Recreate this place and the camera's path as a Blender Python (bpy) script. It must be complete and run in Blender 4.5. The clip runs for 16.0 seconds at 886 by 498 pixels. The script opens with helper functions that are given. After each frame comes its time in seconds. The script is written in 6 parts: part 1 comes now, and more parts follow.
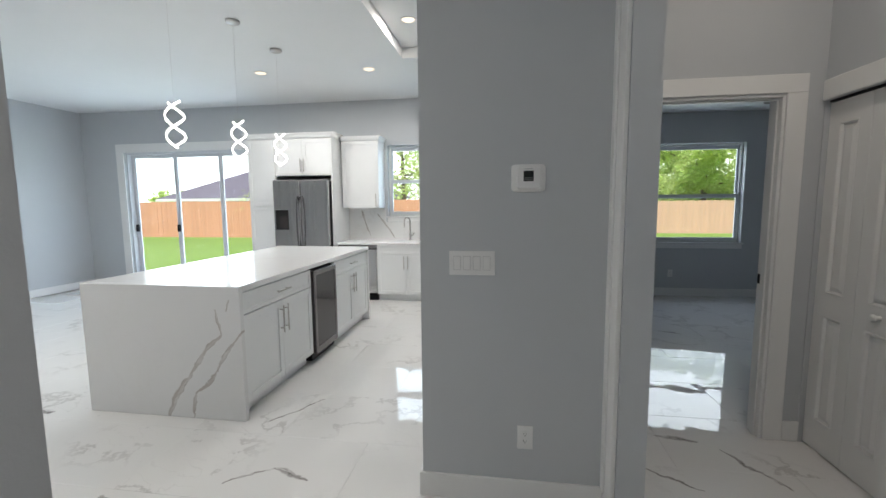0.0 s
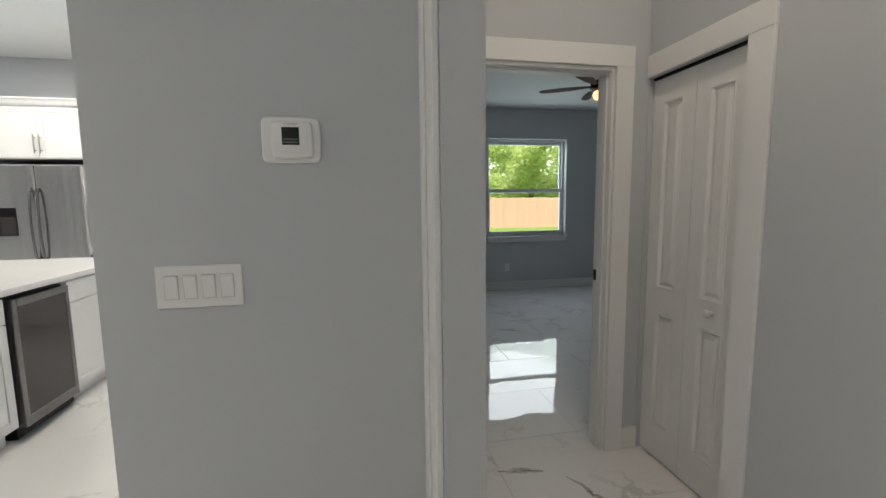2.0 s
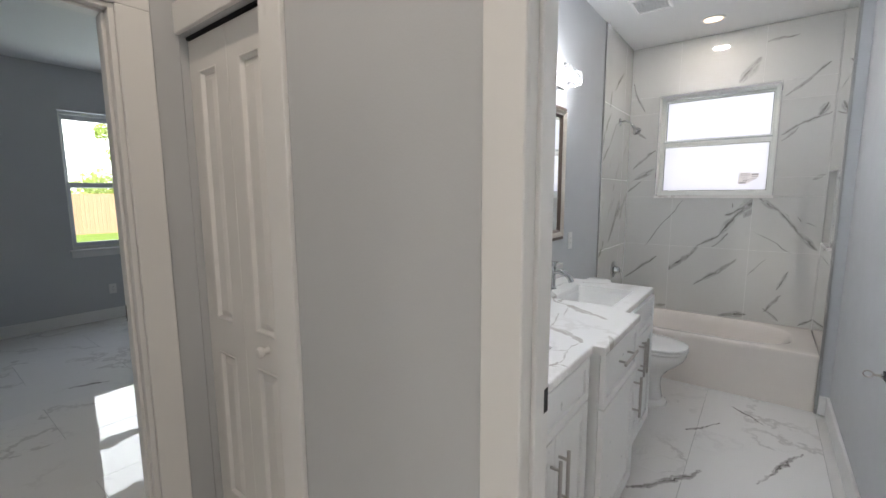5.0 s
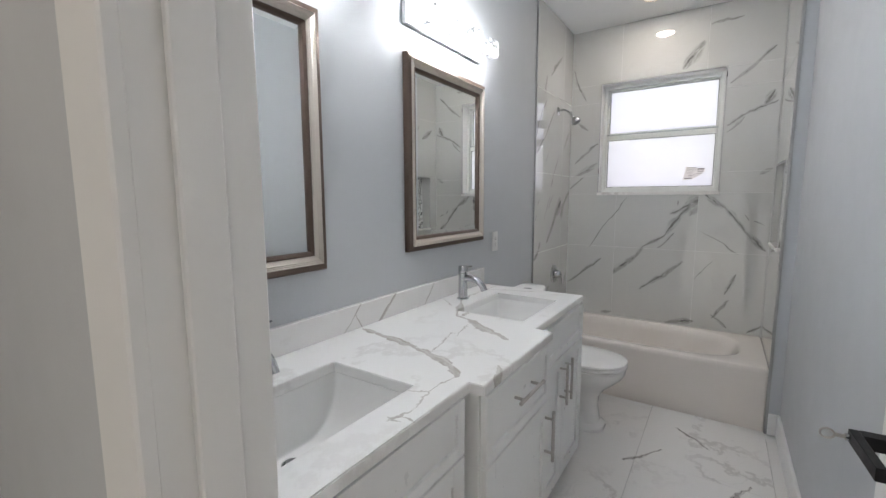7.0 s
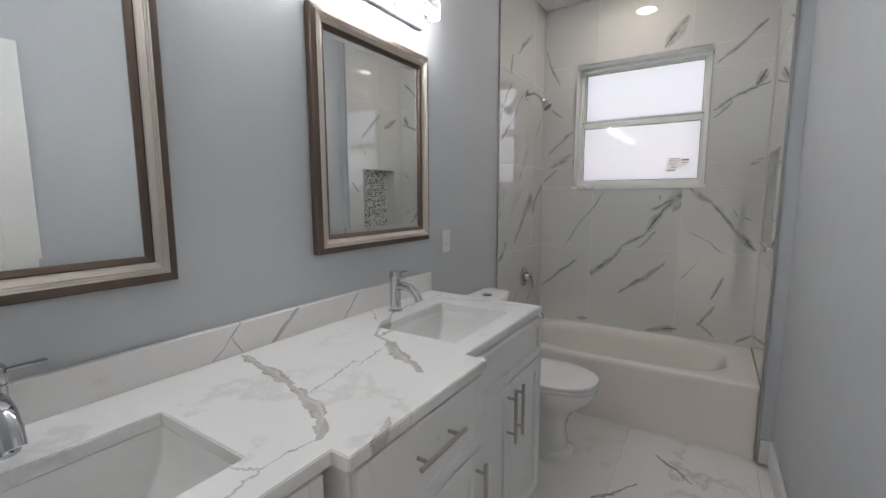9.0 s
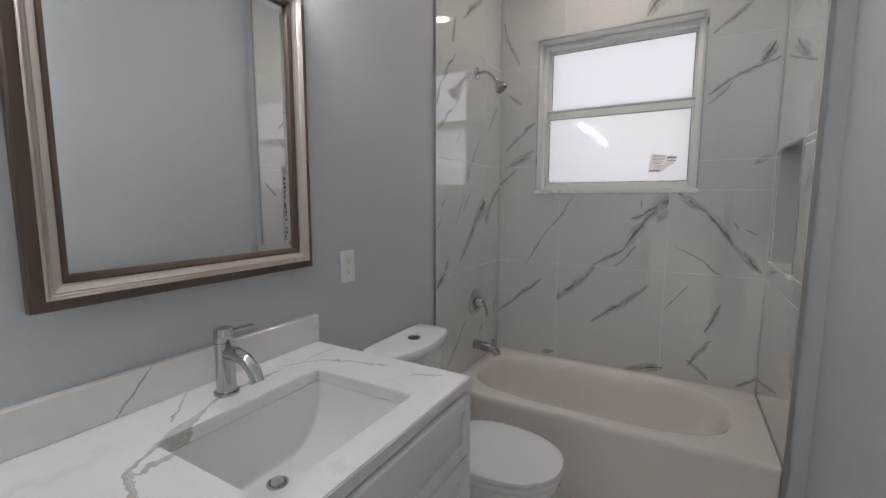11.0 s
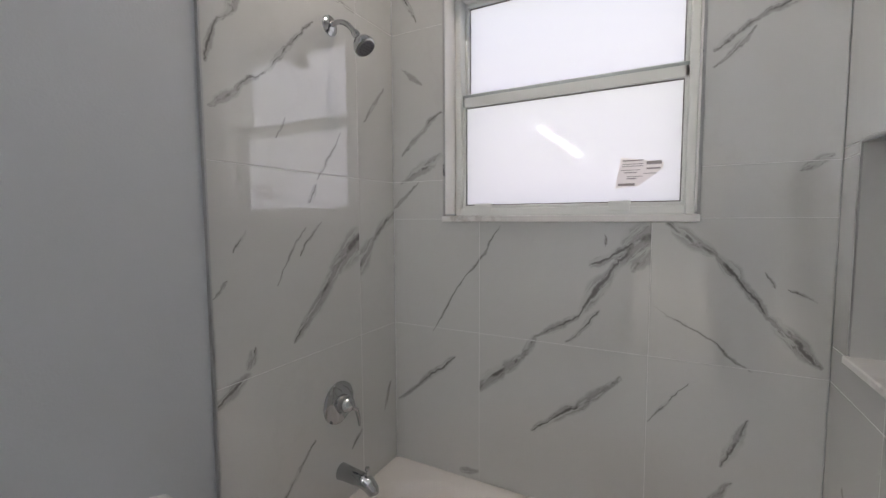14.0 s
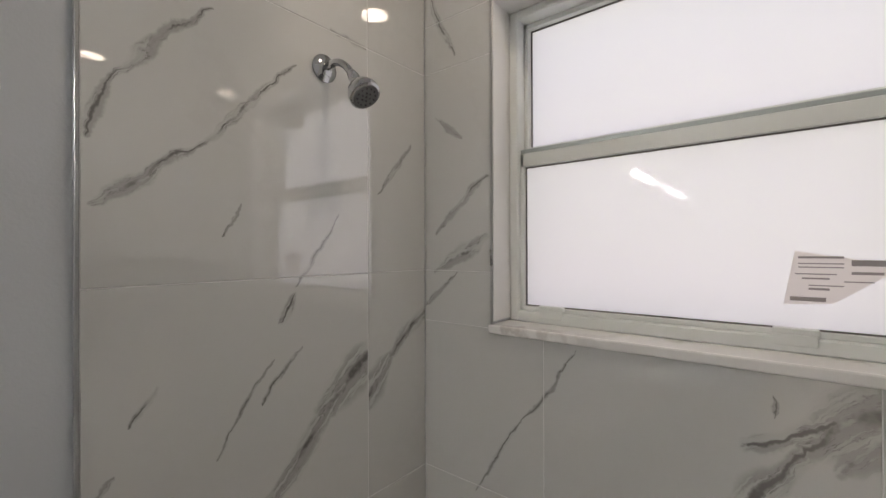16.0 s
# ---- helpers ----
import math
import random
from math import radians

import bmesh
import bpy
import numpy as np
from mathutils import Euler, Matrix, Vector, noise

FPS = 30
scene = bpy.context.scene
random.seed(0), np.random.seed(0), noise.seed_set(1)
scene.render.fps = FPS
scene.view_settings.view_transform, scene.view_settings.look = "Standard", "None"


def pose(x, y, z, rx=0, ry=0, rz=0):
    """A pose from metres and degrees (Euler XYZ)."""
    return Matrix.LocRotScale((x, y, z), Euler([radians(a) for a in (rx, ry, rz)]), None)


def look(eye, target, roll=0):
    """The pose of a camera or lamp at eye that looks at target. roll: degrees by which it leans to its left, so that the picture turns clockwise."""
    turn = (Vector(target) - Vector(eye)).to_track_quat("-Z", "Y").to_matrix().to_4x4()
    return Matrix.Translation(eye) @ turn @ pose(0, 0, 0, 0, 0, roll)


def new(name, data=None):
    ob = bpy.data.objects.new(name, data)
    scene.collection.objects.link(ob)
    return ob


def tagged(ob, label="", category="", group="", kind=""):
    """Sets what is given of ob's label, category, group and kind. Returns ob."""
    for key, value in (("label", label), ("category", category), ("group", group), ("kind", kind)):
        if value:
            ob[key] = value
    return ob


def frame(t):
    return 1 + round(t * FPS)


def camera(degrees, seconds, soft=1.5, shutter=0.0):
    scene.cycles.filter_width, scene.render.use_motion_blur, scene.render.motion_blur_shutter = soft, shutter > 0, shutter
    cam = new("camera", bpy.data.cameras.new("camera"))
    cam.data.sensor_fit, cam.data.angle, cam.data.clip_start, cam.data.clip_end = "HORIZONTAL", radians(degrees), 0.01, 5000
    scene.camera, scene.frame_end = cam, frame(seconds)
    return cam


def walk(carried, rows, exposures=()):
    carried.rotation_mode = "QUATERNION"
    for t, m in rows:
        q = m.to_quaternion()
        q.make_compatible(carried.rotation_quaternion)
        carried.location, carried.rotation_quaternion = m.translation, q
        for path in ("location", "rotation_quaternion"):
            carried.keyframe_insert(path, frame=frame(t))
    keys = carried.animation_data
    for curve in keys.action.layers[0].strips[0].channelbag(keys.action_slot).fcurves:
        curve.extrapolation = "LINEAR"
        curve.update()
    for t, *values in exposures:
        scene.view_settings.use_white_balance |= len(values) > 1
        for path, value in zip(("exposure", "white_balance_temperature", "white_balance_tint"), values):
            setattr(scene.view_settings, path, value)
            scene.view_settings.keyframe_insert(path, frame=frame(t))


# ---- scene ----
# ---------------------------------------------------------------- camera
cam = camera(93.0, 16.0)
PATH = [
    (0, (0.142, -0.039, 1.481), (-0.155, 1.927, 1.269), -0.45),
    (0.5, (0.19, 0.176, 1.45), (-0.016, 2.154, 1.237), -0.45),
    (1, (0.263, 0.386, 1.439), (0.201, 2.373, 1.225), -0.45),
    (1.5, (0.328, 0.555, 1.43), (0.472, 2.537, 1.212), -0.6),
    (2, (0.412, 0.697, 1.425), (0.801, 2.646, 1.199), -0.7),
    (2.5, (0.504, 0.821, 1.438), (1.16, 2.695, 1.204), -0.7),
    (3, (0.592, 0.895, 1.438), (1.534, 2.641, 1.191), -0.65),
    (3.5, (0.723, 0.923, 1.425), (1.914, 2.509, 1.172), -0.35),
    (4, (0.881, 0.927, 1.443), (2.259, 2.353, 1.186), -0.23),
    (4.5, (1.034, 0.929, 1.449), (2.537, 2.224, 1.191), -0.3),
    (5, (1.2, 0.915, 1.448), (2.778, 2.118, 1.192), -0.28),
    (7.5, (1.877, 0.815, 1.371), (3.534, 1.908, 1.132), -0.2),
    (8, (1.97, 0.791, 1.364), (3.629, 1.881, 1.122), -0.2),
    (10.5, (2.716, 0.914, 1.343), (4.432, 1.915, 1.109), -0),
    (11, (2.91, 0.935, 1.365), (4.64, 1.912, 1.136), 0.1),
    (11.5, (3.094, 0.945, 1.37), (4.836, 1.903, 1.147), 0),
    (12, (3.287, 0.952, 1.359), (5.04, 1.889, 1.146), -0.1),
    (12.5, (3.502, 0.931, 1.387), (5.257, 1.867, 1.177), -0.2),
    (13, (3.676, 0.927, 1.388), (5.437, 1.855, 1.191), -0.2),
    (13.5, (3.843, 0.925, 1.387), (5.603, 1.857, 1.205), -0.3),
    (14, (4.016, 0.951, 1.424), (5.774, 1.891, 1.277), -0.3),
    (14.5, (4.157, 0.978, 1.498), (5.903, 1.947, 1.381), -0.4),
    (15, (4.283, 1.024, 1.559), (6.01, 2.029, 1.461), -0.4),
    (15.5, (4.42, 1.096, 1.604), (6.089, 2.197, 1.562), -0.5),
    (16, (4.521, 1.116, 1.632), (6.074, 2.377, 1.637), -0.2),
]

EXPOSURES = [(0, -0.13, 6050, 9), (1, -0.12, 6300, 9), (2, 0.12, 6450, 9), (3.5, 0.38, 6550, 12), (5, 0.5, 6500, 12), (8, 0.26, 6600, 12), (10.5, -0.02, 6750, 14), (14, 0.17, 6700, 14), (16, 0.0, 7200, 14)]
walk(cam, [(t, look(eye, target, roll)) for t, eye, target, roll in PATH], EXPOSURES)

# ---------------------------------------------------------------- world, sun, lights
SKY, SUN, DOWN, VANITY, PANE = 0.15, 5.0, 3.0, 440.0, 2.3
world = bpy.data.worlds.new("overcast_sky")
scene.world = world
world.use_nodes = True
wn = world.node_tree.nodes
sky = wn.new("ShaderNodeTexSky")
sky.sky_type, sky.sun_disc = "NISHITA", False
sky.sun_elevation, sky.sun_rotation = radians(55), radians(200)
sky.air_density, sky.dust_density, sky.ozone_density = 1.0, 2.0, 0.5
world.node_tree.links.new(sky.outputs[0], wn["Background"].inputs["Color"])
wn["Background"].inputs["Strength"].default_value = SKY
sun = new("sun", bpy.data.lights.new("sun", "SUN"))
sun.data.energy, sun.data.angle, sun.data.color = SUN, radians(12), (1.0, 0.96, 0.9)
sun.matrix_world = look((0, 0, 30), (0 + 12 * math.sin(radians(200)) * -1, 12 * math.cos(radians(200)) * -1, 30 - 17))


def lamp(name, kind, energy, m, size=0.1, color=(1, 1, 1), size_y=None, shape="DISK"):
    ob = new(name, bpy.data.lights.new(name, kind))
    ob.data.energy, ob.data.color = energy, color
    if kind == "AREA":
        ob.data.shape, ob.data.size = shape, size
        if size_y:
            ob.data.shape, ob.data.size_y = "RECTANGLE", size_y
    ob.matrix_world = m
    return ob


# daylight behind the obscured bath window
lamp("window_daylight", "AREA", PANE, look((5.80, 1.30, 1.87), (5.0, 1.30, 1.85)), 1.2, (0.98, 0.92, 1.0), 1.25)

# ---------------------------------------------------------------- materials


class Nodes:
    def __init__(self, name):
        self.mat = bpy.data.materials.new(name)
        self.mat.use_nodes = True
        self.nt = self.mat.node_tree
        self.bsdf = self.nt.nodes["Principled BSDF"]
        self.out = self.nt.nodes["Material Output"]

    def n(self, kind, **props):
        node = self.nt.nodes.new("ShaderNode" + kind)
        for k, v in props.items():
            if k == "operation":
                node.operation = v
            elif k == "blend_type":
                node.blend_type = v
            elif k == "data_type":
                node.data_type = v
        return node

    def link(self, a, b):
        self.nt.links.new(a, b)

    def setp(self, **kw):
        for k, v in kw.items():
            self.bsdf.inputs[k.replace("_", " ")].default_value = v

    def pos(self):
        return self.n("NewGeometry").outputs["Position"]

    def noise(self, scale, detail=3.0, vec=None, rough=0.55):
        t = self.n("TexNoise")
        t.inputs["Scale"].default_value, t.inputs["Detail"].default_value = scale, detail
        t.inputs["Roughness"].default_value = rough
        self.link(vec if vec is not None else self.pos(), t.inputs["Vector"])
        return t

    def math(self, op, a, b=None, clamp=False):
        m = self.n("Math", operation=op)
        m.use_clamp = clamp
        for i, v in enumerate((a, b)):
            if v is None:
                continue
            if isinstance(v, (int, float)):
                m.inputs[i].default_value = v
            else:
                self.link(v, m.inputs[i])
        return m.outputs[0]

    def vec(self, op, a, b=None, scale=None, out=0):
        m = self.n("VectorMath", operation=op)
        for i, v in enumerate((a, b)):
            if v is None:
                continue
            if isinstance(v, tuple):
                m.inputs[i].default_value = v
            else:
                self.link(v, m.inputs[i])
        if scale is not None:
            if isinstance(scale, (int, float)):
                m.inputs["Scale"].default_value = scale
            else:
                self.link(scale, m.inputs["Scale"])
        return m.outputs[out]

    def remap(self, v, a, b, c, d, smooth=False):
        m = self.n("MapRange")
        if smooth:
            m.interpolation_type = "SMOOTHSTEP"
        self.link(v, m.inputs[0])
        for i, x in enumerate((a, b, c, d)):
            m.inputs[i + 1].default_value = x
        return m.outputs[0]

    def mix(self, fac, a, b):
        m = self.n("Mix", data_type="RGBA")
        for i, v in ((0, fac), (6, a), (7, b)):
            if isinstance(v, (int, float)):
                m.inputs[i].default_value = v
            elif isinstance(v, tuple):
                m.inputs[i].default_value = (*v, 1)
            else:
                self.link(v, m.inputs[i])
        return m.outputs[2]

    def bump(self, height, strength=0.1, distance=0.01):
        b = self.n("Bump")
        b.inputs["Strength"].default_value, b.inputs["Distance"].default_value = strength, distance
        self.link(height, b.inputs["Height"])
        self.link(b.outputs[0], self.bsdf.inputs["Normal"])

    def color(self, c):
        if isinstance(c, tuple):
            self.bsdf.inputs["Base Color"].default_value = (*c, 1)
        else:
            self.link(c, self.bsdf.inputs["Base Color"])


def plain(name, base, rough=0.5, metal=0.0, vary=0.06, scale=7.0, bump=0.0, bump_scale=200.0, spec=None):
    """Paint, metal or plastic with a slight variation of tone and a fine relief."""
    m = Nodes(name)
    dark = tuple(max(0.0, c * (1 - vary)) for c in base)
    light = tuple(min(1.0, c * (1 + vary)) for c in base)
    big = m.noise(scale, 3)
    m.color(m.mix(big.outputs["Fac"], dark, light))
    m.setp(Roughness=rough, Metallic=metal)
    if spec is not None:
        m.bsdf.inputs["Specular IOR Level"].default_value = spec
    fine = m.noise(scale * 6, 4)
    r = m.remap(fine.outputs["Fac"], 0.2, 0.8, rough * 0.85, min(1.0, rough * 1.2))
    m.link(r, m.bsdf.inputs["Roughness"])
    if bump:
        g = m.noise(bump_scale, 2)
        m.bump(g.outputs["Fac"], bump, 0.004)
    return m.mat


def marble(name, base, vein, strokes, axes, rough=0.08, warp=0.05, faint=0.35, cloud=0.06, tile_tone=False, shift=False, coat=0.0, wave=0.0, lean=(1, 1), gloss=0.5, solid=0.25, strand_low=0.28, wisp=0.0):
    """Polished white stone or porcelain: soft clouds, faint hair veins all over, and drawn veins as strokes
    (u0, v0, u1, v1, width) along two world axes, their run broken up by noise."""
    m = Nodes(name)
    pos = m.pos()
    if shift:
        info = m.n("ObjectInfo")
        off = m.n("CombineXYZ")
        m.link(m.math("MULTIPLY", info.outputs["Random"], 37.0), off.inputs[0])
        m.link(m.math("MULTIPLY", info.outputs["Random"], 91.0), off.inputs[1])
        seedpos = m.vec("ADD", pos, off.outputs[0])
    else:
        seedpos = pos
    n1 = m.noise(2.6, 4, pos, 0.55)
    n2 = m.noise(9.0, 4, pos, 0.6)
    w1 = m.vec("SCALE", m.vec("SUBTRACT", n1.outputs["Color"], (0.5, 0.5, 0.5)), scale=warp * 2.4)
    w2 = m.vec("SCALE", m.vec("SUBTRACT", n2.outputs["Color"], (0.5, 0.5, 0.5)), scale=warp * 0.9)
    n3 = m.noise(34.0, 3, pos, 0.65)
    w3 = m.vec("SCALE", m.vec("SUBTRACT", n3.outputs["Color"], (0.5, 0.5, 0.5)), scale=warp * 0.5)
    p = m.vec("ADD", m.vec("ADD", m.vec("ADD", pos, w1), w2), w3)
    sep = m.n("SeparateXYZ")
    m.link(p, sep.inputs[0])
    uv = m.n("CombineXYZ")
    m.link(sep.outputs["XYZ".index(axes[0])], uv.inputs[0])
    m.link(sep.outputs["XYZ".index(axes[1])], uv.inputs[1])
    uv = uv.outputs[0]
    raw = m.n("SeparateXYZ")
    m.link(pos, raw.inputs[0])
    flat = raw.outputs["XYZ".index(axes[0])]
    soft = strand = None
    for k, (u0, v0, u1, v1, w, *cut) in enumerate(strokes):
        run = Vector((u1 - u0, v1 - v0, 0))
        length = run.length
        way = run / length
        d = m.vec("SUBTRACT", uv, (u0, v0, 0.0))
        reach = m.vec("DOT_PRODUCT", d, tuple(way), out=1)
        along = m.math("MINIMUM", m.math("MAXIMUM", reach, 0.0), length)
        foot = m.n("VectorMath", operation="SCALE")
        foot.inputs[0].default_value = tuple(way)
        m.link(along, foot.inputs["Scale"])
        dist = m.vec("LENGTH", m.vec("SUBTRACT", d, foot.outputs[0]), out=1)
        s = m.math("SUBTRACT", m.math("MULTIPLY", along, 2.0 / length), 1.0)
        rel = m.math("DIVIDE", dist, m.math("MULTIPLY", m.math("SUBTRACT", 1.0, m.math("MULTIPLY", m.math("MULTIPLY", s, s), 0.6)), w * 1.2))
        # a vein printed on one tile ends at the joint
        if cut:
            rel = m.math("ADD", rel, m.math("MULTIPLY", m.math("GREATER_THAN" if cut[0] > 0 else "LESS_THAN", flat, abs(cut[0])), 50.0))
        here = m.n("CombineXYZ")
        m.link(m.math("MULTIPLY", reach, 7.0), here.inputs[0])
        m.link(m.math("MULTIPLY", m.vec("DOT_PRODUCT", d, (-way.y, way.x, 0.0), out=1), 60.0), here.inputs[1])
        here.inputs[2].default_value = k * 3.1
        if soft is None:
            soft, strand = rel, here.outputs[0]
        else:
            near = m.math("LESS_THAN", rel, soft)
            strand = m.vec("ADD", strand, m.vec("SCALE", m.vec("SUBTRACT", here.outputs[0], strand), scale=near))
            soft = m.math("MINIMUM", soft, rel)
    run = Vector((lean[0], lean[1], 0)).normalized()
    # strands that run with the nearest vein
    streak = m.noise(1.0, 5, strand if strand is not None else pos, 0.62)
    swell = m.noise(7.0, 2, pos)
    # faint veins everywhere: thin level lines of warped noise, in patches
    big = m.noise(1.3, 8, seedpos, 0.62)
    line = m.math("ABSOLUTE", m.math("SUBTRACT", big.outputs["Fac"], 0.5))
    line = m.remap(line, 0.0, 0.022, 1.0, 0.0, True)
    patch = m.noise(0.9, 2, m.vec("ADD", seedpos, (7.3, 2.1, 5.5)))
    line = m.math("MULTIPLY", line, m.remap(patch.outputs["Fac"], 0.45, 0.62, 0.0, faint, True))
    if soft is not None:
        soft = m.math("DIVIDE", soft, m.remap(swell.outputs["Fac"], 0.3, 0.7, 0.6 if solid < 0.5 else 0.35, 1.3 if solid < 0.5 else 0.95))
        if solid >= 0.5:
            # a flat taupe band with crisp, slightly darker edges
            band = m.math("MULTIPLY", m.remap(soft, solid, solid + 0.22, 0.72, 0.0, True), m.remap(streak.outputs["Fac"], 0.36, 0.6, strand_low, 1.0, True))
            rim = m.remap(m.math("ABSOLUTE", m.math("SUBTRACT", soft, solid * 0.9)), 0.0, 0.16, 0.34, 0.0, True)
            core = m.math("MULTIPLY", rim, m.remap(n2.outputs["Fac"], 0.46, 0.6, 0.0, 1.0, True))
        else:
            # a smoky halo, dark filaments that run with the vein, and a broken heart line
            band = m.math("MULTIPLY", m.remap(soft, 0.4, 1.0, 0.7, 0.0, True), m.remap(streak.outputs["Fac"], 0.40, 0.54, strand_low, 1.0, True))
            hair = m.remap(m.math("ABSOLUTE", m.math("SUBTRACT", streak.outputs["Fac"], 0.5)), 0.0, 0.022, 0.8, 0.0, True)
            hair = m.math("MULTIPLY", hair, m.remap(soft, 0.3, 0.85, 1.0, 0.0, True))
            heart = m.math("MULTIPLY", m.remap(soft, 0.05, 0.26, 0.9, 0.0, True), m.remap(n2.outputs["Fac"], 0.44, 0.56, 0.15, 1.0, True))
            core = m.math("MAXIMUM", m.math("MULTIPLY", hair, m.remap(n3.outputs["Fac"], 0.4, 0.6, 0.2, 1.0)), heart)
        amount = m.math("MAXIMUM", m.math("MAXIMUM", band, core), line)
    else:
        core = None
        amount = line
    if wisp:
        # short hair veins that lean the same way, in patches
        thin = m.n("CombineXYZ")
        m.link(m.math("MULTIPLY", m.vec("DOT_PRODUCT", uv, tuple(run), out=1), 2.2), thin.inputs[0])
        m.link(m.math("MULTIPLY", m.vec("DOT_PRODUCT", uv, (-run.y, run.x, 0.0), out=1), 8.0), thin.inputs[1])
        grain = m.noise(1.0, 2, m.vec("ADD", thin.outputs[0], (3.7, 9.1, 0.0)), 0.45)
        hairs = m.remap(m.math("ABSOLUTE", m.math("SUBTRACT", grain.outputs["Fac"], 0.5)), 0.0, 0.012, 1.0, 0.0, True)
        amount = m.math("MAXIMUM", amount, m.math("MULTIPLY", hairs, m.remap(patch.outputs["Fac"], 0.54, 0.66, 0.0, wisp, True)))
    tone = m.noise(1.1, 4, seedpos)
    ground = m.mix(tone.outputs["Fac"], tuple(c * (1 - cloud) for c in base), base)
    col = m.mix(amount, ground, vein)
    if core is not None:
        col = m.mix(core, col, tuple(c * 0.42 for c in vein))
    m.color(col)
    m.setp(Roughness=rough)
    m.bsdf.inputs["Specular IOR Level"].default_value = gloss
    if coat:
        m.bsdf.inputs["Coat Weight"].default_value = coat
        m.bsdf.inputs["Coat Roughness"].default_value = 0.008
        m.bsdf.inputs["Coat IOR"].default_value = 1.95
    if wave:
        ripple = m.noise(2.6, 2, seedpos)
        m.bump(ripple.outputs["Fac"], wave, 0.02)
    return m.mat


def glowing(name, color, strength):
    m = Nodes(name)
    m.setp(Roughness=0.4)
    m.bsdf.inputs["Emission Color"].default_value = (*color, 1)
    m.bsdf.inputs["Emission Strength"].default_value = strength
    m.color(color)
    return m.mat


def clear_glass(name, tint=(1, 1, 1)):
    m = Nodes(name)
    t, g = m.n("BsdfTransparent"), m.n("BsdfGlossy")
    t.inputs[0].default_value = (*tint, 1)
    g.inputs["Roughness"].default_value = 0.01
    mixer = m.n("MixShader")
    edge = m.n("LayerWeight")
    edge.inputs[0].default_value = 0.5
    m.link(m.math("ADD", m.math("MULTIPLY", m.math("POWER", edge.outputs["Facing"], 5.0), 0.9), 0.04), mixer.inputs[0])
    m.link(t.outputs[0], mixer.inputs[1])
    m.link(g.outputs[0], mixer.inputs[2])
    m.link(mixer.outputs[0], m.out.inputs[0])
    return m.mat


def frosted_glass(name):
    m = Nodes(name)
    t, g = m.n("BsdfTranslucent"), m.n("BsdfGlossy")
    t.inputs[0].default_value = (0.93, 0.93, 0.96, 1)
    g.inputs["Roughness"].default_value = 0.012
    mixer = m.n("MixShader")
    edge = m.n("LayerWeight")
    edge.inputs[0].default_value = 0.5
    m.link(m.math("ADD", m.math("MULTIPLY", m.math("POWER", edge.outputs["Facing"], 5.0), 0.9), 0.04), mixer.inputs[0])
    m.link(t.outputs[0], mixer.inputs[1])
    m.link(g.outputs[0], mixer.inputs[2])
    m.link(mixer.outputs[0], m.out.inputs[0])
    return m.mat


def wood(name, base, across="X", scale=9.0, rough=0.7):
    m = Nodes(name)
    mp = m.n("Mapping")
    m.link(m.pos(), mp.inputs[0])
    mp.inputs["Scale"].default_value = (scale, scale, 0.6)
    grain = m.noise(3.0, 6, mp.outputs[0], 0.7)
    geo = m.n("NewGeometry")
    col = m.mix(grain.outputs["Fac"], tuple(c * 0.72 for c in base), tuple(min(1, c * 1.2) for c in base))
    col = m.mix(m.math("MULTIPLY", geo.outputs["Random Per Island"], 0.35), col, tuple(c * 0.7 for c in base))
    m.color(col)
    m.setp(Roughness=rough)
    m.bump(grain.outputs["Fac"], 0.2, 0.01)
    return m.mat


def brushed(name, base, rough=0.28):
    m = Nodes(name)
    mp = m.n("Mapping")
    m.link(m.pos(), mp.inputs[0])
    mp.inputs["Scale"].default_value = (110.0, 110.0, 1.2)
    g = m.noise(2.0, 3, mp.outputs[0])
    m.color(m.mix(g.outputs["Fac"], tuple(c * 0.96 for c in base), base))
    m.setp(Metallic=1.0)
    wv = m.n("Mapping")
    m.link(m.pos(), wv.inputs[0])
    wv.inputs["Scale"].default_value = (9.0, 9.0, 0.25)
    m.bump(m.noise(1.0, 2, wv.outputs[0]).outputs["Fac"], 0.35, 0.02)
    m.link(m.remap(g.outputs["Fac"], 0.2, 0.8, rough - 0.03, rough + 0.04), m.bsdf.inputs["Roughness"])
    return m.mat


PAINT = plain("grey_blue_wall_paint", (0.53, 0.55, 0.57), 0.55, vary=0.025, scale=1.6, bump=0.12, bump_scale=160)
CEIL = plain("white_ceiling_paint", (0.78, 0.79, 0.79), 0.8, vary=0.02, scale=2.0, bump=0.15, bump_scale=90)
TRIM = plain("white_trim_paint", (0.80, 0.80, 0.79), 0.35, vary=0.02, scale=5.0, bump=0.03)
DOORPAINT = plain("white_door_paint", (0.81, 0.805, 0.79), 0.36, vary=0.02, scale=4.0, bump=0.03, bump_scale=120)
CABINET = plain("white_cabinet_lacquer", (0.80, 0.81, 0.81), 0.3, vary=0.02, scale=5.0)
CARCASS = plain("grey_cabinet_carcass", (0.45, 0.46, 0.48), 0.5)
CHROMEPLATE = plain("polished_plate", (0.74, 0.75, 0.76), 0.35, 0.25, vary=0.02)
GAPSHADE = plain("gap_shade_grey", (0.62, 0.62, 0.62), 0.5)
PLASTIC = plain("white_plastic", (0.80, 0.80, 0.79), 0.35, vary=0.02)
SLOT = plain("dark_slot", (0.03, 0.03, 0.03), 0.6)
SCREEN = plain("dark_display", (0.02, 0.025, 0.022), 0.15)
SCREENGREY = plain("display_segment_grey", (0.12, 0.13, 0.12), 0.3)
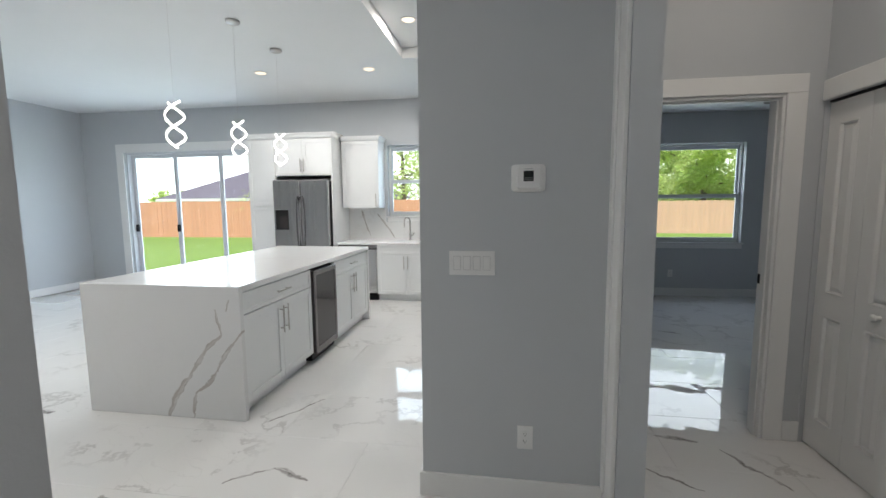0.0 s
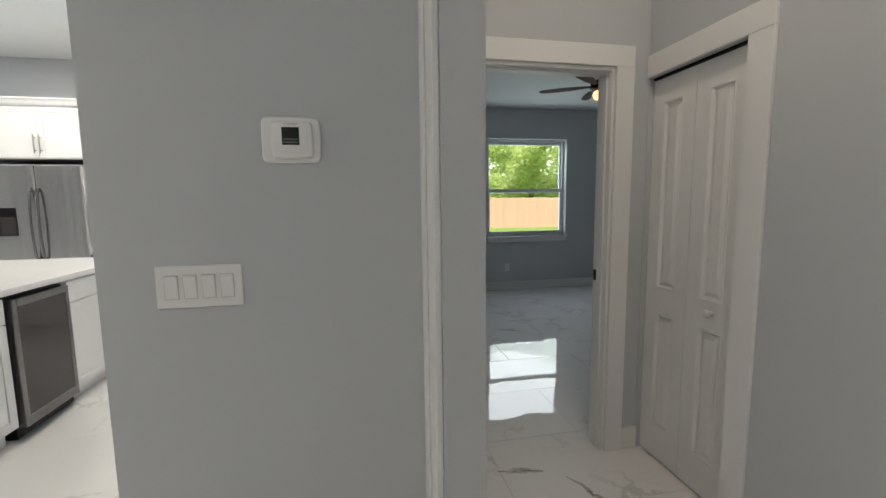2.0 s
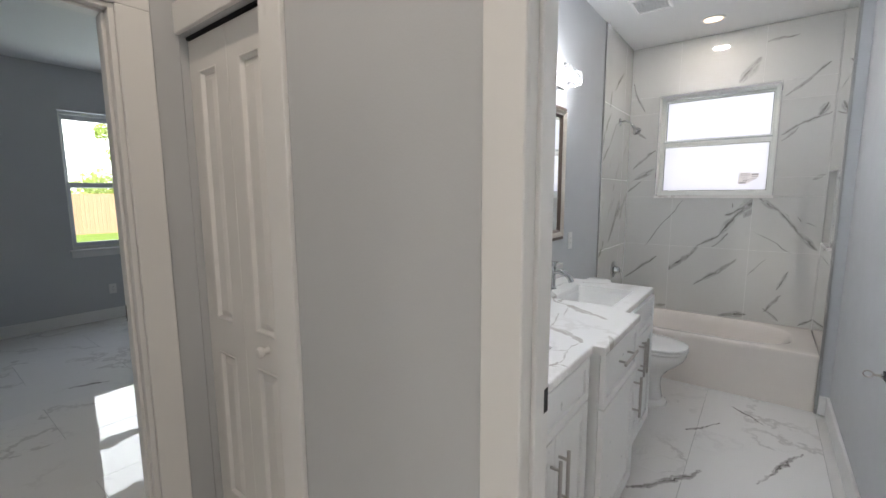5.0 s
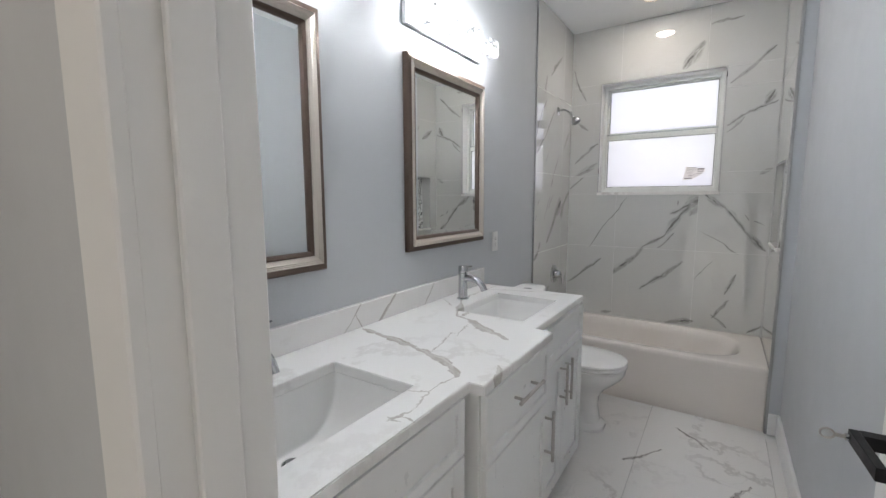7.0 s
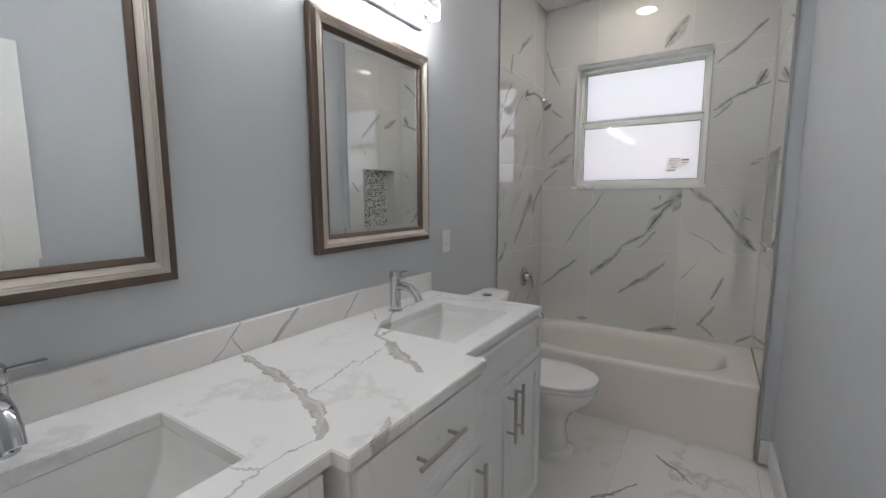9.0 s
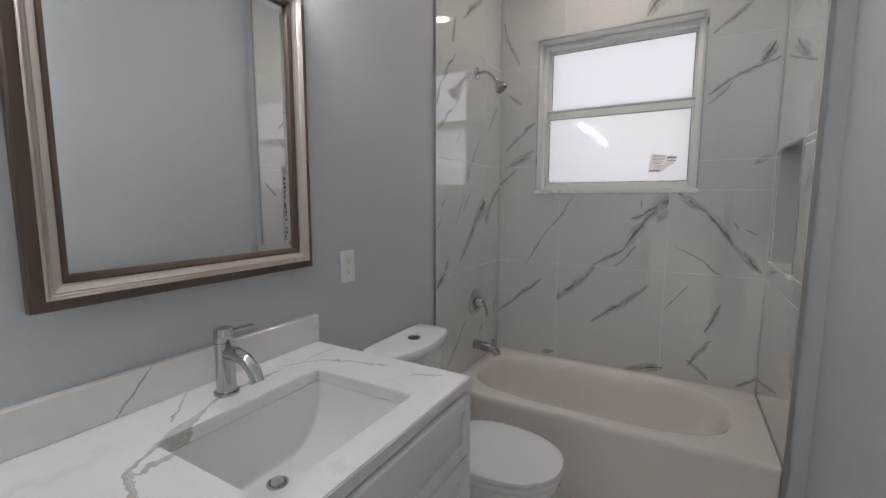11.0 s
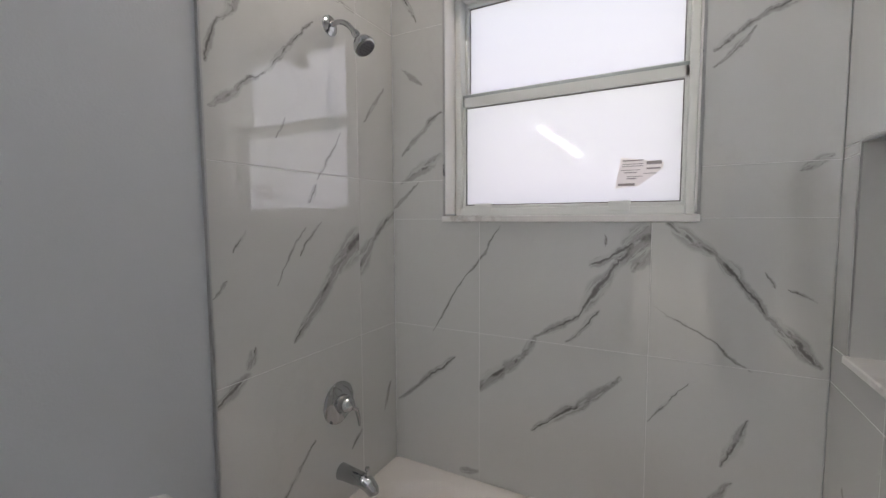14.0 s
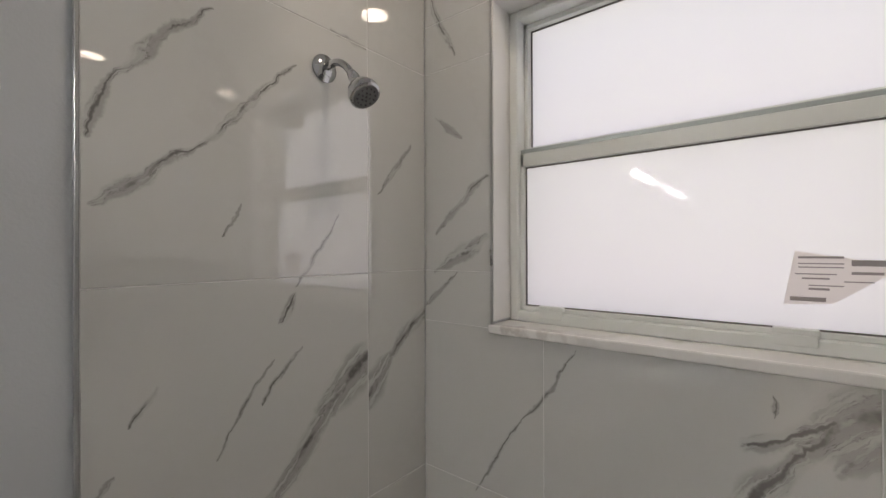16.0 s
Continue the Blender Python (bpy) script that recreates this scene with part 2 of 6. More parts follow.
BLACK = plain("matt_black_metal", (0.012, 0.012, 0.013), 0.42, 0.6)
CHROME = plain("chrome", (0.50, 0.51, 0.52), 0.03, 1.0, vary=0.03)
SATIN = brushed("satin_nickel", (0.50, 0.48, 0.46), 0.3)
STEEL = brushed("stainless_steel", (0.66, 0.645, 0.63), 0.2)
DARKSTEEL = brushed("dark_stainless_steel", (0.22, 0.21, 0.21), 0.22)
ALUTRIM = plain("aluminium_edge_trim", (0.42, 0.42, 0.42), 0.3, 0.8, vary=0.02, scale=1.5)
PORCELAIN = plain("white_vitreous_china", (0.82, 0.82, 0.81), 0.06, vary=0.01)
ENAMEL = plain("warm_white_tub_enamel", (0.79, 0.74, 0.695), 0.012, vary=0.015, spec=0.8)
GROUT = plain("pale_grout", (0.70, 0.70, 0.69), 0.8)
GLASS = clear_glass("clear_glass")
DARKGLASS = plain("smoked_glass", (0.045, 0.04, 0.04), 0.07)
GASKETSHADE = plain("gasket_and_edge_shade", (0.12, 0.115, 0.11), 0.6)
FROST = frosted_glass("obscured_glass")
WINFRAME = plain("white_vinyl_window_frame", (0.75, 0.77, 0.745), 0.35, vary=0.02)
SLIDERFRAME = plain("grey_white_aluminium", (0.66, 0.68, 0.71), 0.35, 0.0)
ALURAIL = plain("grey_aluminium_rail", (0.40, 0.44, 0.44), 0.35, 0.5)
MIRROR = plain("silvered_mirror", (0.90, 0.925, 0.92), 0.0, 1.0, vary=0.0)
BRONZE = plain("dark_bronze_frame", (0.125, 0.09, 0.072), 0.34, 0.6, vary=0.06, scale=4)
CHAMPAGNE = plain("champagne_silver_moulding", (0.58, 0.53, 0.475), 0.38, 0.55, vary=0.05, scale=5)
INK = plain("printed_ink", (0.34, 0.31, 0.31), 0.7)
REVEAL = plain("white_stone_reveal", (0.78, 0.775, 0.755), 0.3, vary=0.03, scale=6)
BUTTON = plain("grey_flush_button", (0.16, 0.16, 0.165), 0.3, 0.7)
LED = glowing("led_strip", (1.0, 0.94, 0.82), 5.0)
DOWNGLOW = glowing("downlight_lens", (1.0, 0.78, 0.54), 1.5)
WARMGLOW = glowing("fan_lamp_glow", (1.0, 0.52, 0.20), 3.0)
BULB = glowing("vanity_bulb", (0.95, 0.975, 1.0), VANITY)


def crystal_material():
    """Thick pressed glass with bright and dull facets, lit from within."""
    m = Nodes("lit_crystal_shade")
    facet = m.n("TexVoronoi")
    facet.inputs["Scale"].default_value = 60.0
    m.link(m.pos(), facet.inputs["Vector"])
    glow = m.remap(facet.outputs["Distance"], 0.1, 0.6, 1.3, 0.12)
    m.color((0.03, 0.03, 0.032))
    m.setp(Roughness=0.08)
    m.bsdf.inputs["Emission Color"].default_value = (0.95, 0.975, 1.0, 1)
    m.link(glow, m.bsdf.inputs["Emission Strength"])
    clear = m.n("BsdfTransparent")
    mixer = m.n("MixShader")
    mixer.inputs[0].default_value = 0.45
    m.link(clear.outputs[0], mixer.inputs[1])
    m.link(m.bsdf.outputs[0], mixer.inputs[2])
    m.link(mixer.outputs[0], m.out.inputs[0])
    return m.mat


CRYSTAL = crystal_material()
FANWOOD = wood("dark_fan_blade", (0.035, 0.025, 0.02))
CEDAR = wood("cedar_fence_board", (0.74, 0.37, 0.22))
PALECEDAR = wood("pale_cedar_fence_board", (0.74, 0.47, 0.32))
BARK = wood("bark", (0.16, 0.12, 0.09))

STONE = (0.63, 0.635, 0.615)
GREYVEIN = (0.31, 0.30, 0.285)
# a sixth number cuts the vein at a joint: above it if positive, below it if negative
KNOT = [(0.96, 1.385, 1.10, 1.28, 0.06, -0.995), (0.97, 1.33, 1.05, 1.25, 0.03, -0.995), (1.05, 1.33, 1.18, 1.27, 0.03), (1.10, 1.28, 1.20, 1.10, 0.032),
        (1.20, 1.10, 1.36, 1.01, 0.018), (1.36, 1.01, 1.41, 0.91, 0.02), (1.41, 0.91, 1.60, 0.75, 0.036, 1.58), (1.14, 1.11, 1.25, 1.00, 0.012), (1.14, 1.33, 1.14, 1.37, 0.006)]
SLOPE = [(0.95, 1.40, 0.82, 1.29, 0.022, 0.993), (0.82, 1.29, 0.71, 1.14, 0.025), (0.71, 1.14, 0.575, 1.025, 0.022), (0.98, 1.13, 0.73, 0.98, 0.006), (0.72, 1.25, 0.70, 1.21, 0.008), (0.67, 1.21, 0.60, 1.19, 0.006)]
LOWER = [(1.68, 0.88, 1.95, 0.64, 0.016), (1.08, 0.89, 1.36, 0.64, 0.018), (0.99, 0.76, 0.88, 0.91, 0.007), (0.73, 0.83, 0.79, 0.67, 0.02), (0.77, 0.62, 0.88, 0.47, 0.016),
         (0.78, 0.42, 0.88, 0.50, 0.015), (0.99, 0.43, 1.17, 0.39, 0.026), (1.58, 0.42, 1.67, 0.40, 0.022), (0.57, 0.47, 0.65, 0.41, 0.012), (1.49, 1.39, 1.63, 1.20, 0.007), (1.63, 1.20, 1.79, 0.97, 0.007)]
UPPER = [(1.74, 1.84, 1.93, 1.68, 0.014), (1.74, 1.67, 1.93, 1.575, 0.026), (1.85, 1.57, 1.975, 1.45, 0.016), (0.86, 1.91, 0.76, 1.97, 0.018), (0.76, 1.97, 0.58, 2.05, 0.016), (0.85, 1.86, 0.76, 1.95, 0.012), (0.60, 2.12, 0.64, 2.04, 0.026),
         (0.62, 1.56, 0.565, 1.59, 0.016), (1.03, 2.50, 1.14, 2.36, 0.045), (0.60, 2.40, 0.85, 2.19, 0.018), (0.80, 2.63, 0.99, 2.62, 0.013), (1.93, 2.03, 1.83, 1.96, 0.012), (1.95, 2.45, 1.85, 2.20, 0.012)]
BACKTILE = marble("marble_tile_back", STONE, GREYVEIN, KNOT + SLOPE + LOWER + UPPER, "YZ", rough=0.014, warp=0.034, faint=0.05, gloss=1.0, coat=1.0)
SHOWERVEINS = [(4.93, 1.05, 5.16, 1.27, 0.026), (5.12, 1.24, 5.29, 1.37, 0.06, 5.258), (5.22, 1.19, 5.34, 1.32, 0.048, -5.259), (5.34, 1.32, 5.50, 1.46, 0.028),
               (4.68, 1.82, 4.71, 1.92, 0.010), (4.71, 1.92, 4.86, 2.09, 0.010), (4.69, 1.71, 4.84, 1.83, 0.017), (4.84, 1.83, 5.04, 2.04, 0.011), (4.86, 2.28, 4.83, 2.14, 0.016)]
SHOWERHAIRS = [(4.75, 1.33, 4.78, 1.39, 0.007), (4.88, 1.23, 4.99, 1.40, 0.006), (4.97, 1.30, 5.06, 1.42, 0.008), (5.01, 1.48, 5.05, 1.54, 0.018), (5.05, 1.56, 5.18, 1.73, 0.008), (5.14, 2.16, 5.25, 2.15, 0.012),
               (4.77, 1.01, 4.80, 1.07, 0.012), (4.67, 0.93, 4.76, 0.99, 0.03), (5.01, 0.69, 4.78, 0.48, 0.012), (5.19, 0.57, 5.24, 0.62, 0.01), (4.89, 1.66, 4.92, 1.73, 0.005), (4.68, 1.22, 4.72, 1.26, 0.006),
               (5.20, 2.50, 4.95, 2.30, 0.02), (5.45, 0.72, 5.40, 0.62, 0.012), (5.30, 1.78, 5.42, 1.95, 0.01)]
LEFTTILE = marble("marble_tile_left", STONE, GREYVEIN, SHOWERVEINS + SHOWERHAIRS, "XZ", rough=0.014, warp=0.034, faint=0.05, gloss=1.0, coat=1.0)
RIGHTTILE = marble("marble_tile_right", STONE, GREYVEIN, [
    (4.81, 1.48, 4.89, 1.40, 0.012), (4.71, 1.03, 4.77, 0.98, 0.03), (5.20, 2.10, 4.95, 1.85, 0.018), (4.75, 2.30, 4.68, 2.05, 0.016), (5.40, 2.08, 5.25, 1.98, 0.028), (4.91, 1.80, 4.99, 1.72, 0.008),
    (5.08, 0.72, 5.03, 0.81, 0.01), (4.90, 0.43, 4.80, 0.62, 0.022), (5.27, 1.33, 4.97, 1.27, 0.012), (5.35, 0.75, 5.25, 0.50, 0.012)], "XZ", rough=0.014, warp=0.034, faint=0.05, gloss=1.0, coat=1.0)
QUARTZ = marble("veined_quartz_top", (0.83, 0.83, 0.82), (0.34, 0.305, 0.27), [
    (2.88, 1.95, 2.88, 1.85, 0.022), (2.88, 1.85, 2.82, 1.64, 0.024), (2.82, 1.64, 2.78, 1.49, 0.032), (2.78, 1.49, 2.72, 1.43, 0.024), (2.72, 1.43, 2.60, 1.45, 0.0035), (2.60, 1.45, 2.52, 1.42, 0.005), (2.52, 1.42, 2.43, 1.42, 0.0045), (2.60, 1.45, 2.56, 1.49, 0.003), (2.47, 1.42, 2.46, 1.38, 0.004),
    (2.45, 1.44, 2.44, 1.40, 0.003), (2.85, 1.38, 2.73, 1.31, 0.022), ] + [(3.67, 1.88, 3.42, 1.83, 0.012), (3.42, 1.83, 3.22, 1.74, 0.026), (3.22, 1.74, 3.06, 1.45, 0.028), (2.83, 1.59, 3.03, 1.63, 0.005),
    (3.15, 1.65, 3.01, 1.61, 0.004), (3.34, 1.70, 3.22, 1.72, 0.012), (3.68, 1.90, 3.79, 1.81, 0.005), (3.79, 1.81, 3.83, 1.62, 0.004), (3.74, 1.86, 3.88, 1.87, 0.004), (3.80, 1.55, 3.86, 1.46, 0.005), (3.45, 1.95, 3.36, 1.84, 0.006)], "XY", rough=0.14, warp=0.055, faint=0.2, cloud=0.03, lean=(0.5, 1), solid=0.7, strand_low=0.55)
SPLASH = marble("veined_quartz_splash", (0.80, 0.79, 0.775), (0.32, 0.28, 0.24), [
    (3.11, 1.0, 2.97, 0.88, 0.012), (2.9, 1.0, 2.84, 0.94, 0.0035), (2.84, 0.94, 2.79, 0.89, 0.003), (2.86, 0.96, 2.9, 0.9, 0.003), (3.38, 0.99, 3.3, 0.9, 0.005)], "XZ", rough=0.14, warp=0.02, faint=0.15, cloud=0.03, lean=(1, 1), solid=0.7, strand_low=0.55)
ISLANDSTONE = marble("veined_quartz_waterfall", (0.83, 0.83, 0.825), (0.42, 0.37, 0.33), [
    (-1.81, 0.79, -1.78, 0.62, 0.022), (-1.78, 0.62, -2.01, 0.33, 0.032), (-2.01, 0.33, -2.21, -0.01, 0.045), (-1.61, 0.66, -1.82, 0.34, 0.028),
    (-1.82, 0.34, -1.98, 0.17, 0.03), (-1.98, 0.17, -1.99, 0.0, 0.022), (-1.70, 0.86, -1.72, 0.78, 0.02)], "XZ", rough=0.15, warp=0.05, faint=0.02, lean=(0.6, 1), cloud=0.02, solid=0.5, strand_low=0.4)
ISLANDTOP = marble("white_quartz_island_top", (0.83, 0.83, 0.825), (0.45, 0.40, 0.36), [], "XY", rough=0.16, faint=0.1, cloud=0.02, gloss=0.25)
KSPLASH = marble("veined_quartz_kitchen", (0.80, 0.80, 0.79), (0.42, 0.37, 0.33), [
    (-2.25, 1.38, -2.2, 1.22, 0.025), (-2.2, 1.22, -2.1, 0.96, 0.02), (-1.97, 1.32, -1.68, 0.93, 0.022)], "XZ", rough=0.14, warp=0.04, faint=0.15)
FLOORTILE = marble("polished_marble_floor_tile", (0.82, 0.81, 0.795), (0.26, 0.235, 0.225), [
    (-1.14, 2.02, -0.92, 1.95, 0.02), (-1.35, 1.85, -1.14, 2.02, 0.012), (-1.21, 2.87, -1.46, 2.49, 0.012), (-1.91, 1.69, -1.82, 1.64, 0.03), (0.9, 2.35, 1.15, 2.16, 0.012),
    (1.4, 2.55, 1.62, 2.22, 0.014), (3.3, 1.34, 3.63, 1.09, 0.02), (3.69, 0.84, 4.16, 0.64, 0.012), (4.53, 1.0, 4.40, 0.82, 0.015)] + [
    (1.11, 2.69, 1.31, 2.64, 0.03), (1.18, 3.7, 1.3, 3.57, 0.02), (1.88, 5.03, 2.1, 4.94, 0.02), (4.05, 1.2, 4.25, 1.05, 0.012), (-3.2, 2.45, -3.11, 2.42, 0.03)],
    "XY", rough=0.012, warp=0.06, faint=0.36, cloud=0.06, shift=True, wave=0.11, lean=(1, -0.6), wisp=0.15)
SILLSTONE = marble("marble_sill", (0.80, 0.79, 0.77), (0.36, 0.31, 0.28), [], "YX", rough=0.15, faint=0.45, cloud=0.04)


def lawn_material():
    m = Nodes("lawn_green")
    a, b = m.noise(0.5, 4), m.noise(14.0, 4)
    col = m.mix(a.outputs["Fac"], (0.22, 0.38, 0.05), (0.36, 0.52, 0.10))
    m.color(m.mix(m.remap(b.outputs["Fac"], 0.35, 0.7, 0.0, 0.6), col, (0.07, 0.13, 0.02)))
    m.setp(Roughness=0.9)
    m.bump(b.outputs["Fac"], 0.8, 0.05)
    return m.mat


LAWN = lawn_material()


def leaf_material():
    m = Nodes("fresh_green_leaf")
    geo = m.n("NewGeometry")
    col = m.mix(geo.outputs["Random Per Island"], (0.50, 0.62, 0.20), (0.80, 0.86, 0.42))
    m.color(col)
    m.setp(Roughness=0.6)
    m.bsdf.inputs["Subsurface Weight"].default_value = 0.0
    tr = m.n("BsdfTranslucent")
    m.link(col, tr.inputs[0])
    mixer = m.n("MixShader")
    mixer.inputs[0].default_value = 0.55
    m.link(m.bsdf.outputs[0], mixer.inputs[1])
    m.link(tr.outputs[0], mixer.inputs[2])
    m.link(mixer.outputs[0], m.out.inputs[0])
    return m.mat


LEAF = leaf_material()


def paper_material():
    m = Nodes("thin_paper")
    m.color((0.90, 0.87, 0.85))
    m.setp(Roughness=0.7)
    tr = m.n("BsdfTranslucent")
    tr.inputs[0].default_value = (0.95, 0.92, 0.90, 1)
    mixer = m.n("MixShader")
    mixer.inputs[0].default_value = 0.75
    m.link(m.bsdf.outputs[0], mixer.inputs[1])
    m.link(tr.outputs[0], mixer.inputs[2])
    m.link(mixer.outputs[0], m.out.inputs[0])
    return m.mat


PAPER = paper_material()
CLOUD = glowing("bright_overcast_sky", (0.96, 0.98, 1.0), 1.5)
ROOF = plain("grey_purple_shingle", (0.17, 0.15, 0.18), 0.9, vary=0.2, scale=3)
STUCCO = plain("pale_stucco", (0.62, 0.60, 0.57), 0.9, bump=0.2, bump_scale=60)
PEBBLE = Nodes("pebble_mosaic_stone")
_g = PEBBLE.n("NewGeometry")
_r = PEBBLE.n("ValToRGB")
_r.color_ramp.interpolation = "CONSTANT"
for _i, (_p, _c) in enumerate(((0.0, (0.11, 0.11, 0.112)), (0.3, (0.24, 0.24, 0.24)), (0.55, (0.38, 0.37, 0.35)), (0.8, (0.68, 0.67, 0.64)))):
    _e = _r.color_ramp.elements[_i] if _i < 2 else _r.color_ramp.elements.new(_p)
    _e.position, _e.color = _p, (*_c, 1)
PEBBLE.link(_g.outputs["Random Per Island"], _r.inputs[0])
PEBBLE.link(_r.outputs[0], PEBBLE.bsdf.inputs["Base Color"])
PEBBLE.setp(Roughness=0.25)
PEBBLE = PEBBLE.mat

# ---------------------------------------------------------------- building helpers
ORIGIN = {}


def mesh_of(name, bm, mat, smooth=False):
    data = bpy.data.meshes.new(name)
    bmesh.ops.recalc_face_normals(bm, faces=bm.faces)
    bm.to_mesh(data)
    bm.free()
    data.materials.append(mat)
    if smooth:
        data.polygons.foreach_set("use_smooth", [True] * len(data.polygons))
        data.set_sharp_from_angle(angle=radians(40))
    return data


def thing(name, at, label, category, group="", kind=""):
    ob = new(name)
    ob.location = at
    ob.empty_display_size = 0.05
    ORIGIN[ob] = Vector(at)
    return tagged(ob, label, category, group, kind)


def part(name, bm, mat, parent, label="", smooth=False, kind=""):
    o = ORIGIN[parent]
    bmesh.ops.translate(bm, verts=bm.verts, vec=-o)
    ob = new(name, mesh_of(name, bm, mat, smooth))
    ob.parent = parent
    ORIGIN[ob] = o
    return tagged(ob, label, kind=kind)


def solo(name, bm, mat, label, category, kind="", smooth=False, group=""):
    ob = new(name, mesh_of(name, bm, mat, smooth))
    ORIGIN[ob] = Vector((0, 0, 0))
    return tagged(ob, label, category, group, kind)


def cells(bm, xs, ys, zs, filled):
    """A solid of grid cells, with no inner faces."""
    nx, ny, nz = len(xs) - 1, len(ys) - 1, len(zs) - 1
    full = {(i, j, k) for i in range(nx) for j in range(ny) for k in range(nz)
            if filled((xs[i] + xs[i + 1]) / 2, (ys[j] + ys[j + 1]) / 2, (zs[k] + zs[k + 1]) / 2)}
    verts = {}

    def v(i, j, k):
        if (i, j, k) not in verts:
            verts[i, j, k] = bm.verts.new((xs[i], ys[j], zs[k]))
        return verts[i, j, k]
    for i, j, k in full:
        for d, quad in (((-1, 0, 0), ((0, 0, 0), (0, 0, 1), (0, 1, 1), (0, 1, 0))), ((1, 0, 0), ((1, 0, 0), (1, 1, 0), (1, 1, 1), (1, 0, 1))),
                        ((0, -1, 0), ((0, 0, 0), (1, 0, 0), (1, 0, 1), (0, 0, 1))), ((0, 1, 0), ((0, 1, 0), (0, 1, 1), (1, 1, 1), (1, 1, 0))),
                        ((0, 0, -1), ((0, 0, 0), (0, 1, 0), (1, 1, 0), (1, 0, 0))), ((0, 0, 1), ((0, 0, 1), (1, 0, 1), (1, 1, 1), (0, 1, 1)))):
            if (i + d[0], j + d[1], k + d[2]) not in full:
                bm.faces.new([v(i + a, j + b, k + c) for a, b, c in quad])
    return bm


def block(x0, x1, y0, y1, z0, z1, bevel=0.0, bm=None, segs=1):
    """A box, edges eased by bevel; added to bm if one is given."""
    tmp = bmesh.new()
    cells(tmp, sorted((x0, x1)), sorted((y0, y1)), sorted((z0, z1)), lambda *a: True)
    if bevel:
        bmesh.ops.bevel(tmp, geom=list(tmp.edges), offset=bevel, segments=segs, affect="EDGES", profile=0.5)
    if bm is None:
        return tmp
    merge(bm, tmp)
    return bm


def merge(bm, other):
    data = bpy.data.meshes.new("tmp")
    other.to_mesh(data)
    other.free()
    bm.from_mesh(data)
    bpy.data.meshes.remove(data)


def slab(axis, a, b, u, z, holes=()):
    """A wall from a to b across its axis, with u and z its spans and holes (u0, u1, z0, z1) through it."""
    us = sorted({*u, *[h[0] for h in holes], *[h[1] for h in holes]})
    zs = sorted({*z, *[h[2] for h in holes], *[h[3] for h in holes]})
    us = [q for q in us if u[0] <= q <= u[1]]
    zs = [q for q in zs if z[0] <= q <= z[1]]

    def solid(x, y, zz):
        uu = y if axis == "x" else x
        return not any(h[0] < uu < h[1] and h[2] < zz < h[3] for h in holes)
    bm = bmesh.new()
    return cells(bm, [a, b], us, zs, solid) if axis == "x" else cells(bm, us, [a, b], zs, solid)


def ring(bm, pts):
    return [bm.verts.new(p) for p in pts]


def loft(bm, rings, cap0=False, cap1=False, closed=True):
    rs = [ring(bm, r) for r in rings]
    n = len(rs[0])
    for a, b in zip(rs, rs[1:]):
        for i in range(n if closed else n - 1):
            bm.faces.new((a[i], a[(i + 1) % n], b[(i + 1) % n], b[i]))
    if cap0:
        bm.faces.new(list(reversed(rs[0])))
    if cap1:
        bm.faces.new(rs[-1])
    return bm


def lathe(bm, profile, at, way=(0, 0, 1), segs=24, cap0=True, cap1=True):
    """Turn a profile of (along, radius) round an axis."""
    q = Vector(way).to_track_quat("Z", "Y")
    o = Vector(at)
    rings = [[o + q @ Vector((r * math.cos(2 * math.pi * i / segs), r * math.sin(2 * math.pi * i / segs), h)) for i in range(segs)] for h, r in profile]
    return loft(bm, rings, cap0, cap1)


def tube(bm, pts, radii, segs=14, flat=1.0, cap=True):
    """A round bar along points; flat squeezes it across."""
    pts = [Vector(p) for p in pts]
    if isinstance(radii, (int, float)):
        radii = [radii] * len(pts)
    rings = []
    side = None
    for i, p in enumerate(pts):
        d = (pts[min(i + 1, len(pts) - 1)] - pts[max(i - 1, 0)]).normalized()
        if side is None:
            side = d.orthogonal().normalized() if abs(d.z) > 0.9 else d.cross(Vector((0, 0, 1))).normalized()
        side = (side - d * side.dot(d)).normalized()
        up = side.cross(d)
        rings.append([p + side * math.cos(2 * math.pi * k / segs) * radii[i] + up * math.sin(2 * math.pi * k / segs) * radii[i] * flat for k in range(segs)])
    return loft(bm, rings, cap, cap)


def oval(cx, cy, a, b, z, n=2.0, count=48, b2=None):
    """A superellipse; b2 is the half depth on the low-y side if it differs."""
    pts = []
    for i in range(count):
        t = 2 * math.pi * i / count
        c, s = math.cos(t), math.sin(t)
        bb = b2 if (b2 is not None and s < 0) else b
        pts.append((cx + a * math.copysign(abs(c) ** (2 / n), c), cy + bb * math.copysign(abs(s) ** (2 / n), s), z))
    return pts


class Face:
    """A flat front: u runs along it, v up, d out of it towards the room."""

    def __init__(self, origin, u, n):
        self.o, self.u, self.n = Vector(origin), Vector(u), Vector(n)

    def p(self, u, v, d=0.0):
        return self.o + self.u * u + self.n * d + Vector((0, 0, v))

    def box(self, bm, u0, u1, v0, v1, d0, d1, bevel=0.0):
        a, b = self.p(u0, v0, d0), self.p(u1, v1, d1)
        return block(a.x, b.x, a.y, b.y, a.z, b.z, bevel, bm)


